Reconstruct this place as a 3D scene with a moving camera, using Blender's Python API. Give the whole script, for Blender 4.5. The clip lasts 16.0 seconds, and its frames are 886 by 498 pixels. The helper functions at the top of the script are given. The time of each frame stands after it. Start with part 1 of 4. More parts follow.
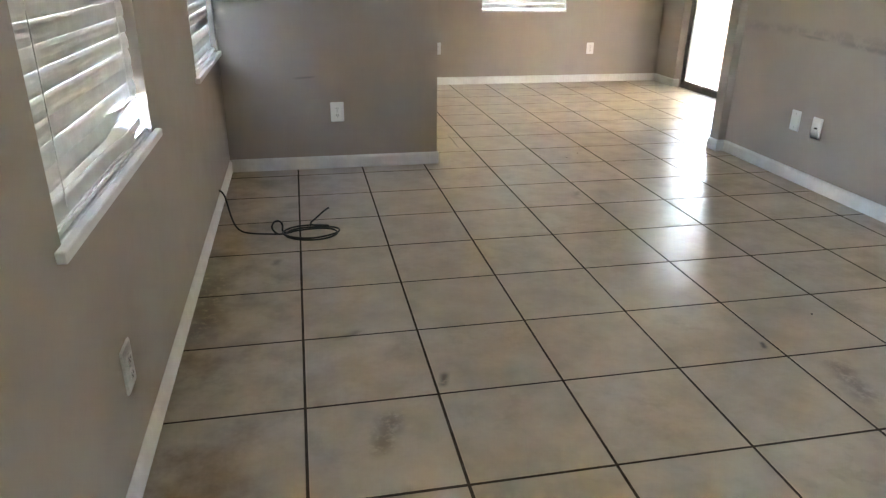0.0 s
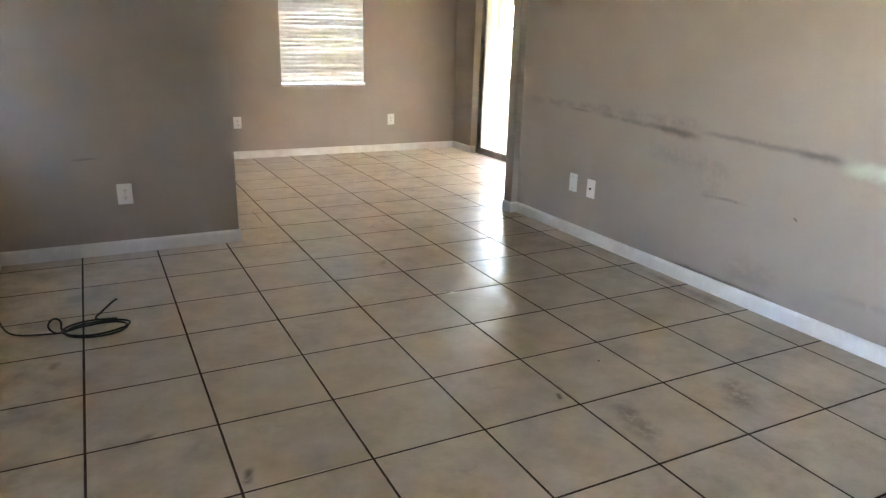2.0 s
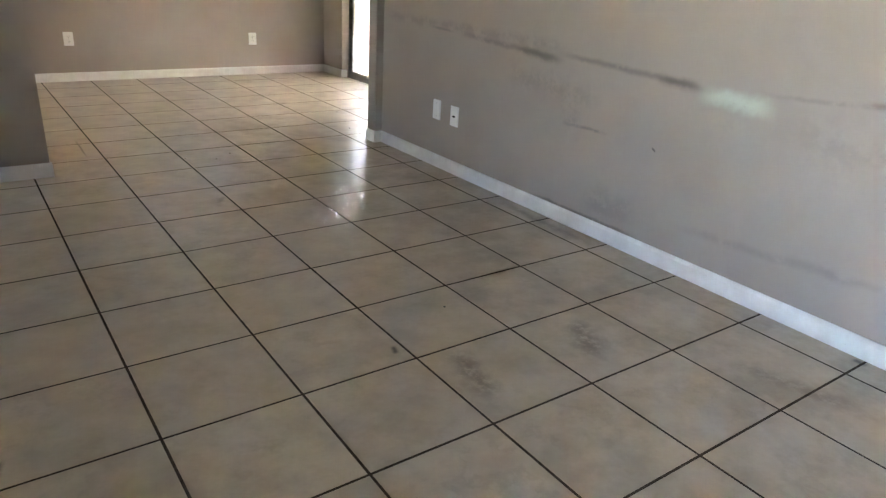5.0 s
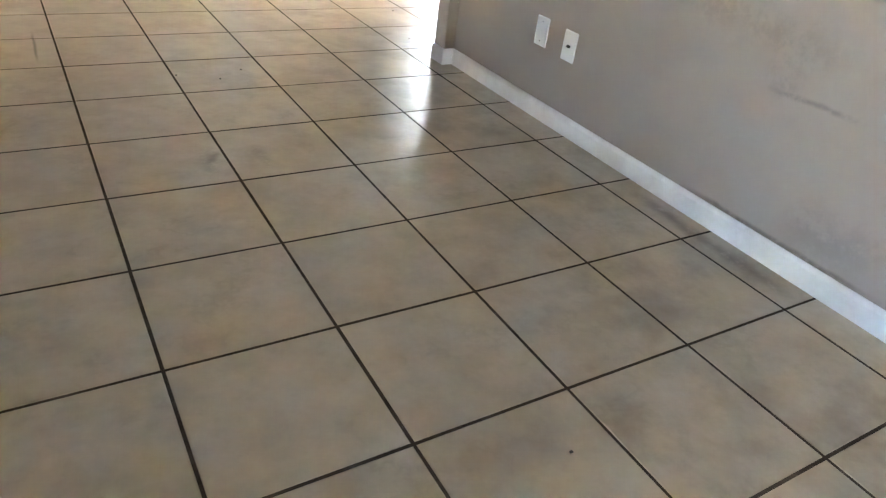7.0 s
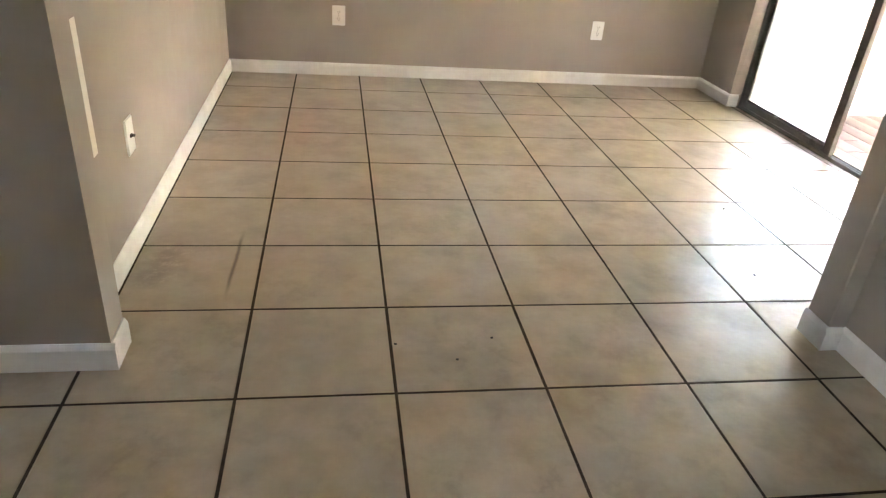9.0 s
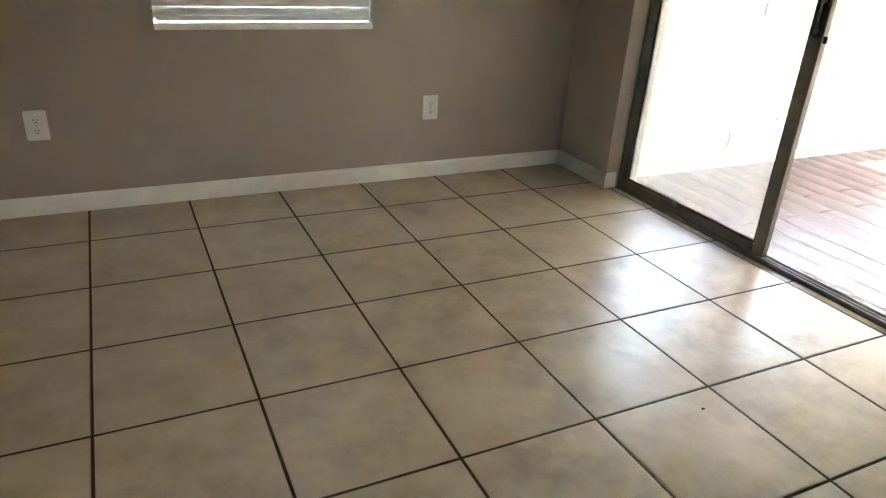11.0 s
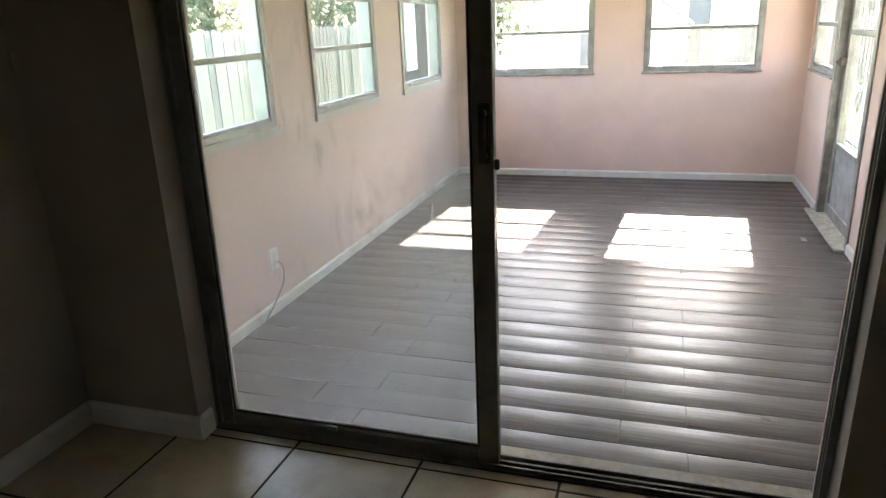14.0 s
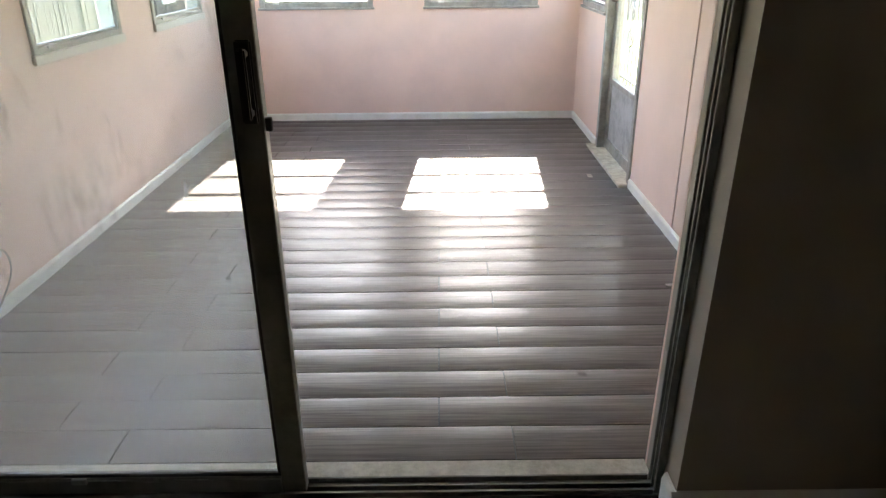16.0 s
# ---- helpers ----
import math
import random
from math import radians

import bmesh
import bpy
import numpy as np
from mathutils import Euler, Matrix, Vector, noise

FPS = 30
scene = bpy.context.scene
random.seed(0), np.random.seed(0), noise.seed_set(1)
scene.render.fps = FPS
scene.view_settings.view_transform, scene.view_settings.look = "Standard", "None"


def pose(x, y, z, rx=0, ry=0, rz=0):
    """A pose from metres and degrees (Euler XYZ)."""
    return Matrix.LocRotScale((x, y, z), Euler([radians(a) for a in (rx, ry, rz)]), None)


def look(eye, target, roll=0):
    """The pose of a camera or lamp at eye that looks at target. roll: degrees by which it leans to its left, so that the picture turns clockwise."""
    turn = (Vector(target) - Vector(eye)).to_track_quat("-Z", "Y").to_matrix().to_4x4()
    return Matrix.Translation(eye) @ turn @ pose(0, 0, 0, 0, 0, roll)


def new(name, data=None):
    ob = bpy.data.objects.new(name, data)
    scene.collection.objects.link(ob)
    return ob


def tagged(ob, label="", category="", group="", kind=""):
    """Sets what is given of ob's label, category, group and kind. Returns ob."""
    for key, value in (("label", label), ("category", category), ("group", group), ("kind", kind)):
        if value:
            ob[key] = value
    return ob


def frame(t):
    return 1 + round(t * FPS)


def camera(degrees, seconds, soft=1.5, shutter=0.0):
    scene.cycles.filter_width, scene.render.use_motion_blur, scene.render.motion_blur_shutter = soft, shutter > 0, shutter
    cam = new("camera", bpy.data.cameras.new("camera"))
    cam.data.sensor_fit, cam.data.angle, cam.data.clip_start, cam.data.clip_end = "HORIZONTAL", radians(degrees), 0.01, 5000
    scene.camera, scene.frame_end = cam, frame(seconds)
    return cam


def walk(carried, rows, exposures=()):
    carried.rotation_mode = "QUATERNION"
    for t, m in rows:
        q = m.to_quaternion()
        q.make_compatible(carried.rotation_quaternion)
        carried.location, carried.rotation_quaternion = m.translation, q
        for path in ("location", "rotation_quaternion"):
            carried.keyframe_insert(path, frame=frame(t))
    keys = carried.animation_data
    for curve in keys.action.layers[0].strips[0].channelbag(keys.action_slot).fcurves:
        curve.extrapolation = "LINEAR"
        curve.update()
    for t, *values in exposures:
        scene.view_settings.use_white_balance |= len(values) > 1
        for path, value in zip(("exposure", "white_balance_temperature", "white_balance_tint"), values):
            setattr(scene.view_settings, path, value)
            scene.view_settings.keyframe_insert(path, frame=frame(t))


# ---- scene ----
cam = camera(65.8, 16.0, 1.3)
PATH = [
    (0, (0.052, -1.352, 1.248), (0.427, 0.453, 0.472), 0.7),
    (0.5, (0.071, -1.353, 1.273), (0.533, 0.463, 0.575), 1.5),
    (1, (0.093, -1.352, 1.299), (0.699, 0.462, 0.715), 1.6),
    (1.5, (0.111, -1.355, 1.3), (0.841, 0.415, 0.721), 1.7),
    (2, (0.138, -1.365, 1.291), (1.012, 0.334, 0.7), 1.4),
    (2.5, (0.178, -1.378, 1.284), (1.175, 0.245, 0.673), 1.2),
    (3, (0.225, -1.409, 1.28), (1.354, 0.113, 0.642), 1.0),
    (3.5, (0.262, -1.439, 1.291), (1.505, -0.022, 0.621), 1.4),
    (4, (0.321, -1.448, 1.288), (1.569, -0.041, 0.609), 1.8),
    (4.5, (0.392, -1.376, 1.261), (1.516, 0.118, 0.552), 2.5),
    (6.8, (1.066, -0.151, 1.108), (2.113, 1.179, 0.041), 8.0),
    (7, (1.094, 0.006, 1.1), (2.044, 1.406, 0.033), 7.8),
    (7.5, (1.198, 0.407, 1.099), (1.815, 1.991, 0.046), 6.2),
    (8, (1.242, 0.758, 1.138), (1.641, 2.448, 0.147), 5.8),
    (8.5, (1.348, 1.13, 1.197), (1.759, 2.792, 0.163), 4.5),
    (9, (1.484, 1.473, 1.196), (1.793, 3.207, 0.248), 4.7),
    (11.3, (1.835, 3.15, 1.177), (2.757, 4.717, 0.344), 3.4),
    (11.5, (1.865, 3.276, 1.171), (2.857, 4.793, 0.327), 3.4),
    (12, (2.028, 3.582, 1.174), (3.166, 5.006, 0.35), 0.1),
    (12.5, (2.146, 3.809, 1.173), (3.504, 5.035, 0.366), 1.3),
    (13, (2.231, 4.005, 1.184), (3.773, 4.977, 0.36), -2.3),
    (13.5, (2.4, 4.162, 1.215), (4.135, 4.913, 0.564), -2.0),
    (14, (2.503, 4.291, 1.238), (4.308, 4.883, 0.613), -2.4),
    (14.5, (2.541, 4.383, 1.243), (4.4, 4.742, 0.597), -2.9),
    (15, (2.552, 4.365, 1.223), (4.408, 4.452, 0.482), -0.8),
    (15.5, (2.617, 4.351, 1.21), (4.463, 4.317, 0.442), 1.0),
    (16, (2.891, 4.361, 1.191), (4.725, 4.359, 0.392), -0.6),
]
EXPOSURES = [(0.0, 7.8, 7050, 17), (1.5, 7.65, 7250, 20), (2.7, 7.6, 7200, 20), (4.5, 7.36, 7050, 19), (7.0, 7.9, 7150, 18), (8.0, 8.18, 7150, 15), (9.0, 7.55, 7500, 17), (11.5, 6.03, 7200, 10),
             (12.5, 5.3, 6950, 7), (13.5, 4.5, 6950, 8), (14.5, 4.02, 7000, 9), (15.3, 4.3, 7000, 9), (16.0, 4.28, 7000, 9)]
walk(cam, [(t, look(e, g, r)) for t, e, g, r in PATH], EXPOSURES)

# ---------------------------------------------------------------- light
SUN_TO = Vector((1.0, -0.066, 0.775)).normalized()
world = bpy.data.worlds.new("sky")
scene.world = world
world.use_nodes = True
wn = world.node_tree
sky = wn.nodes.new("ShaderNodeTexSky")
sky.sky_type = "NISHITA"
sky.sun_disc = False
sky.sun_elevation = math.asin(SUN_TO.z)
sky.sun_rotation = math.atan2(SUN_TO.x, SUN_TO.y)
wn.links.new(sky.outputs[0], wn.nodes["Background"].inputs[0])
wn.nodes["Background"].inputs[1].default_value = 0.15
sun_data = bpy.data.lights.new("sun", "SUN")
sun_data.energy, sun_data.angle, sun_data.color = 5.0, radians(0.5), (1.0, 0.94, 0.86)
sun = new("sun", sun_data)
sun.matrix_world = look(tuple(SUN_TO * 30), (0, 0, 0))


# ---------------------------------------------------------------- materials
def mat_base(name):
    m = bpy.data.materials.new(name)
    m.use_nodes = True
    nt = m.node_tree
    return m, nt, nt.nodes["Principled BSDF"]


def put(nt, kind, **values):
    n = nt.nodes.new(kind)
    for k, v in values.items():
        n.inputs[k.replace("_", " ")].default_value = v
    return n


def noise_tex(nt, scale, detail=3.0, rough=0.6, vec=None):
    n = nt.nodes.new("ShaderNodeTexNoise")
    n.inputs["Scale"].default_value, n.inputs["Detail"].default_value, n.inputs["Roughness"].default_value = scale, detail, rough
    if vec is not None:
        nt.links.new(vec, n.inputs["Vector"])
    return n.outputs["Fac"]


def where(nt):
    return nt.nodes.new("ShaderNodeNewGeometry").outputs["Position"]


def calc(nt, op, a, b=0.0, clamp=False):
    n = nt.nodes.new("ShaderNodeMath")
    n.operation, n.use_clamp = op, clamp
    for i, v in enumerate((a, b)):
        if isinstance(v, (int, float)):
            n.inputs[i].default_value = v
        else:
            nt.links.new(v, n.inputs[i])
    return n.outputs[0]


def span(nt, v, a, b, c=0.0, d=1.0):
    n = nt.nodes.new("ShaderNodeMapRange")
    n.interpolation_type = "SMOOTHSTEP"
    for i, x in enumerate((a, b, c, d)):
        n.inputs[i + 1].default_value = x
    nt.links.new(v, n.inputs[0])
    return n.outputs[0]


def mix(nt, fac, a, b, mode="MIX"):
    n = nt.nodes.new("ShaderNodeMix")
    n.data_type, n.blend_type = "RGBA", mode
    for sock, v in ((n.inputs[0], fac), (n.inputs[6], a), (n.inputs[7], b)):
        if isinstance(v, (int, float)):
            sock.default_value = v
        elif isinstance(v, tuple):
            sock.default_value = (*v, 1.0)
        else:
            nt.links.new(v, sock)
    return n.outputs[2]


def bump(nt, bsdf, height, strength=0.2, distance=0.002):
    n = nt.nodes.new("ShaderNodeBump")
    n.inputs["Strength"].default_value, n.inputs["Distance"].default_value = strength, distance
    nt.links.new(height, n.inputs["Height"])
    nt.links.new(n.outputs[0], bsdf.inputs["Normal"])


def paint(name, col, rough=0.5, grain=0.06, peel=0.12, scale=2.2):
    """Rolled wall paint or enamel: soft unevenness, faint dirt, orange peel."""
    m, nt, b = mat_base(name)
    p = where(nt)
    big = span(nt, noise_tex(nt, scale, 4, 0.6, p), 0.3, 0.7)
    c = mix(nt, big, tuple(x * (1 - grain) for x in col), tuple(min(1, x * (1 + grain)) for x in col))
    nt.links.new(c, b.inputs["Base Color"])
    nt.links.new(span(nt, noise_tex(nt, scale * 4, 3, 0.6, p), 0.2, 0.8, rough - 0.06, rough + 0.08), b.inputs["Roughness"])
    b.inputs["Specular IOR Level"].default_value = 0.35
    bump(nt, b, noise_tex(nt, 140, 2, 0.5, p), peel, 0.002)
    return m, nt, b, c, p


def split(nt, p):
    n = nt.nodes.new("ShaderNodeSeparateXYZ")
    nt.links.new(p, n.inputs[0])
    return n.outputs


def smear(nt, colour, p, axis, u0, z0, u1, z1, half, tint, amount, ragged=0.5, scale=14, across=2):
    """A rubbed mark along the line (u0, z0)-(u1, z1) of a wall, half its height thick, broken up by noise."""
    s = split(nt, p)
    u, z = s[axis], s[across]
    slope = (z1 - z0) / (u1 - u0)
    line = calc(nt, "ADD", calc(nt, "MULTIPLY", calc(nt, "SUBTRACT", u, u0), slope), z0)
    wob = calc(nt, "MULTIPLY", calc(nt, "SUBTRACT", noise_tex(nt, 9, 3, 0.6, p), 0.5), half * 1.6)
    off = calc(nt, "ABSOLUTE", calc(nt, "ADD", calc(nt, "SUBTRACT", z, line), wob))
    band = span(nt, off, half * 1.3, 0.0)
    lo, hi = min(u0, u1), max(u0, u1)
    fade = min(0.25 * (hi - lo), 0.12)
    ends = calc(nt, "MULTIPLY", span(nt, u, lo - fade, lo + fade), span(nt, u, hi + fade, hi - fade))
    torn = span(nt, noise_tex(nt, scale, 4, 0.7, p), 0.08 + 0.32 * ragged, 0.33 + 0.32 * ragged)
    f = calc(nt, "MULTIPLY", calc(nt, "MULTIPLY", band, ends), calc(nt, "MULTIPLY", torn, amount), True)
    return mix(nt, f, colour, tint)


TAUPE = (0.362, 0.304, 0.252)
M_WALL = paint("taupe_wall_paint", TAUPE, 0.55, 0.05)[0]
M_CEIL = paint("ceiling_paint", (0.78, 0.77, 0.75), 0.8, 0.02)[0]
M_TRIM = paint("white_trim_enamel", (0.74, 0.73, 0.70), 0.38, 0.07, 0.05, 6)[0]
M_PINK = paint("pink_wall_paint", (0.77, 0.565, 0.492), 0.6, 0.05)[0]
M_WHITE = paint("white_plastic", (0.80, 0.79, 0.76), 0.46, 0.03, 0.02)[0]
M_SLOT = paint("dark_slot", (0.05, 0.045, 0.04), 0.6, 0.1, 0.02)[0]
M_FAR = paint("far_siding", (0.42, 0.47, 0.44), 0.8, 0.1)[0]
M_FARROOF = paint("far_roof_shingle", (0.30, 0.29, 0.28), 0.9, 0.15)[0]
M_GREYSIDING = paint("grey_brown_siding", (0.045, 0.042, 0.038), 0.8, 0.12)[0]
M_SHED = paint("white_shed_paint", (0.60, 0.60, 0.60), 0.6, 0.05)[0]
M_DARK = paint("dark_opening", (0.06, 0.07, 0.08), 0.5, 0.2)[0]
M_CABLE = paint("black_cable_jacket", (0.025, 0.023, 0.022), 0.45, 0.1, 0.02)[0]
M_GREYCABLE = paint("grey_cable_jacket", (0.35, 0.33, 0.31), 0.5, 0.1, 0.02)[0]
M_PALESTREAK = paint("pale_wall_streak", (0.80, 0.76, 0.68), 0.8, 0.06)[0]


def scuffed_wall():
    m, nt, b, c, p = paint("scuffed_taupe_wall", TAUPE, 0.5, 0.05)
    soot, grey = (0.06, 0.055, 0.052), (0.17, 0.155, 0.145)
    marks = (
        (2.10, 0.846, 1.34, 0.815, 0.020, grey, 0.6, 0.5),
        (1.60, 0.826, 1.32, 0.812, 0.030, soot, 0.45, 0.45),
        (1.235, 0.840, 0.50, 0.812, 0.018, grey, 0.65, 0.4),
        (0.68, 0.817, 0.49, 0.810, 0.028, soot, 0.45, 0.45),
        (2.42, 0.858, 2.22, 0.848, 0.010, grey, 0.5, 0.6),
        (2.95, 0.88, 1.3, 0.87, 0.035, grey, 0.35, 0.8),
        (1.19, 0.515, 0.95, 0.520, 0.010, grey, 0.6, 0.6),
        (0.665, 0.515, 0.645, 0.505, 0.007, soot, 0.8, 0.2),
        (0.16, 0.838, -0.55, 0.885, 0.012, grey, 0.35, 0.7),
        (-0.18, 0.87, -0.30, 0.876, 0.014, (0.20, 0.13, 0.10), 0.6, 0.4),
        (-0.36, 0.885, -0.62, 0.88, 0.016, grey, 0.6, 0.5),
        (0.40, 0.215, -0.30, 0.255, 0.022, grey, 0.28, 0.6),
        (-0.05, 0.26, -0.75, 0.275, 0.018, grey, 0.22, 0.7),
        (1.65, 0.69, 1.05, 0.66, 0.085, grey, 0.32, 0.9),
        (1.25, 0.60, 1.12, 0.52, 0.09, grey, 0.30, 0.9),
        (1.0, 0.17, 0.72, 0.2, 0.10, grey, 0.35, 0.8),
        (0.05, 0.72, -0.7, 0.66, 0.10, grey, 0.22, 0.9),
        (1.35, 0.085, 0.72, 0.085, 0.012, soot, 0.6, 0.6),
    )
    for y0, z0, y1, z1, half, tint, amount, ragged in marks:
        c = smear(nt, c, p, 1, y0, z0, y1, z1, half, tint, amount, ragged)
    c = smear(nt, c, p, 1, 0.445, 0.790, 0.185, 0.786, 0.042, (0.50, 0.56, 0.45), 0.9, 0.25, 30)
    c = smear(nt, c, p, 1, 0.44, 0.70, 0.26, 0.69, 0.05, (0.44, 0.34, 0.25), 0.4, 0.6, 20)
    nt.links.new(c, b.inputs["Base Color"])
    return m


def stub_wall_paint():
    m, nt, b, c, p = paint("marked_taupe_wall", TAUPE, 0.5, 0.05)
    c = smear(nt, c, p, 0, 0.13, 0.58, 0.02, 0.575, 0.008, (0.15, 0.135, 0.12), 0.5, 0.5)
    nt.links.new(c, b.inputs["Base Color"])
    return m


def pink_marked():
    m, nt, b, c, p = paint("marked_pink_wall", (0.77, 0.565, 0.492), 0.6, 0.05)
    c = smear(nt, c, p, 0, 8.38, 0.53, 8.48, 0.54, 0.012, (0.35, 0.25, 0.22), 0.7, 0.4)
    c = smear(nt, c, p, 0, 8.36, 0.50, 7.9, 0.47, 0.006, (0.5, 0.36, 0.32), 0.5, 0.6)
    c = smear(nt, c, p, 0, 5.75, 0.95, 6.08, 0.8, 0.16, (0.87, 0.78, 0.73), 0.45, 0.9, 7)
    c = smear(nt, c, p, 0, 8.2, -0.1, 9.1, -0.08, 0.09, (0.66, 0.60, 0.55), 0.6, 0.8, 9)
    nt.links.new(c, b.inputs["Base Color"])
    return m


M_SCUFF, M_STUB, M_PINK2 = scuffed_wall(), stub_wall_paint(), pink_marked()


def trim_dirty():
    m, nt, b = mat_base("scuffed_white_baseboard")
    p = where(nt)
    c = mix(nt, span(nt, noise_tex(nt, 7, 4, 0.65, p), 0.35, 0.7), (0.77, 0.755, 0.72), (0.68, 0.655, 0.61))
    c = mix(nt, span(nt, noise_tex(nt, 24, 4, 0.7, p), 0.68, 0.80), c, (0.40, 0.35, 0.30))
    nt.links.new(c, b.inputs["Base Color"])
    b.inputs["Roughness"].default_value = 0.4
    bump(nt, b, noise_tex(nt, 60, 3, 0.6, p), 0.15)
    return m


M_BASE = trim_dirty()


def tile_mat():
    m, nt, b = mat_base("glazed_beige_floor_tile")
    p = where(nt)
    info = nt.nodes.new("ShaderNodeObjectInfo").outputs["Random"]
    shift = nt.nodes.new("ShaderNodeVectorMath")
    shift.operation = "ADD"
    spread = nt.nodes.new("ShaderNodeCombineXYZ")
    for i in range(3):
        nt.links.new(calc(nt, "MULTIPLY", info, 37.0 + 13 * i), spread.inputs[i])
    nt.links.new(p, shift.inputs[0])
    nt.links.new(spread.outputs[0], shift.inputs[1])
    own = shift.outputs[0]
    c = mix(nt, span(nt, noise_tex(nt, 7, 5, 0.6, own), 0.30, 0.70), (0.545, 0.450, 0.338), (0.420, 0.334, 0.240))
    # cloudy darker veins in the glaze
    warp = noise_tex(nt, 3.5, 4, 0.7, own)
    vein = calc(nt, "ABSOLUTE", calc(nt, "SUBTRACT", noise_tex(nt, 5.0, 5, 0.65, own), 0.5))
    c = mix(nt, calc(nt, "MULTIPLY", span(nt, vein, 0.05, 0.0), span(nt, warp, 0.45, 0.65, 0, 0.35)), c, (0.30, 0.235, 0.165))
    c = mix(nt, span(nt, noise_tex(nt, 30, 4, 0.6, own), 0.35, 0.75, 0, 0.35), c, (0.45, 0.355, 0.255))
    c = mix(nt, calc(nt, "MULTIPLY", info, 0.3), c, (0.44, 0.365, 0.275))
    s = split(nt, p)
    # trodden-in dirt in patches that run across the joints, most of it by the window wall and the long wall
    dirt = span(nt, noise_tex(nt, 3.4, 6, 0.65, p), 0.40, 0.78)
    edge = calc(nt, "ADD", span(nt, s[0], 0.30, -0.4, 0.24, 1.15), span(nt, s[0], 1.4, 3.0, 0, 0.42))
    c = mix(nt, calc(nt, "MULTIPLY", dirt, edge, True), c, (0.20, 0.145, 0.095))
    brown, black = (0.12, 0.08, 0.055), (0.05, 0.04, 0.035)
    for y0, x0, y1, x1, half, tint, amount, ragged in (
        (3.40, 1.143, 3.75, 1.147, 0.008, brown, 0.8, 0.2), (3.42, 0.90, 3.70, 0.95, 0.09, brown, 0.4, 0.7),
        (0.12, 1.72, 0.36, 1.77, 0.06, brown, 0.6, 0.75), (0.12, 2.20, 0.32, 2.29, 0.07, brown, 0.6, 0.75),
        (-0.50, 2.66, -0.20, 2.60, 0.05, brown, 0.45, 0.8), (0.47, 1.600, 0.51, 1.612, 0.012, black, 0.9, 0.2),
        (0.45, 0.435, 0.52, 0.45, 0.018, black, 0.8, 0.5), (0.16, 0.20, 0.34, 0.25, 0.05, brown, 0.6, 0.75),
        (2.10, 1.56, 2.32, 1.60, 0.045, brown, 0.28, 0.8), (2.12, 1.76, 2.30, 1.76, 0.035, brown, 0.3, 0.8),
        (0.90, -0.37, 1.45, -0.36, 0.10, brown, 0.7, 0.6), (1.50, -0.11, 1.56, -0.10, 0.025, brown, 0.6, 0.5),
        (0.80, 0.13, 0.86, 0.20, 0.03, brown, 0.5, 0.6), (-0.42, 2.99, -0.38, 2.99, 0.02, black, 0.9, 0.2),
        (0.9, 2.94, 1.5, 2.95, 0.04, brown, 0.55, 0.6), (2.2, 1.58, 2.28, 1.62, 0.02, brown, 0.4, 0.5),
    ):
        c = smear(nt, c, p, 1, y0, x0, y1, x1, half, tint, amount, ragged, 26, 0)
    nt.links.new(c, b.inputs["Base Color"])
    nt.links.new(span(nt, noise_tex(nt, 6, 4, 0.6, p), 0.3, 0.75, 0.285, 0.35), b.inputs["Roughness"])
    b.inputs["Specular IOR Level"].default_value = 0.5
    h = calc(nt, "ADD", noise_tex(nt, 8, 3, 0.5, own), calc(nt, "MULTIPLY", noise_tex(nt, 30, 2, 0.5, own), 0.25))
    bump(nt, b, h, 0.11, 0.003)
    return m


def grout_mat():
    m, nt, b = mat_base("dirty_brown_grout")
    p = where(nt)
    c = mix(nt, span(nt, noise_tex(nt, 11, 5, 0.7, p), 0.35, 0.68), (0.030, 0.021, 0.015), (0.072, 0.052, 0.038))
    nt.links.new(c, b.inputs["Base Color"])
    b.inputs["Roughness"].default_value = 0.9
    b.inputs["Specular IOR Level"].default_value = 0.2
    bump(nt, b, noise_tex(nt, 300, 2, 0.6, p), 0.4, 0.001)
    return m


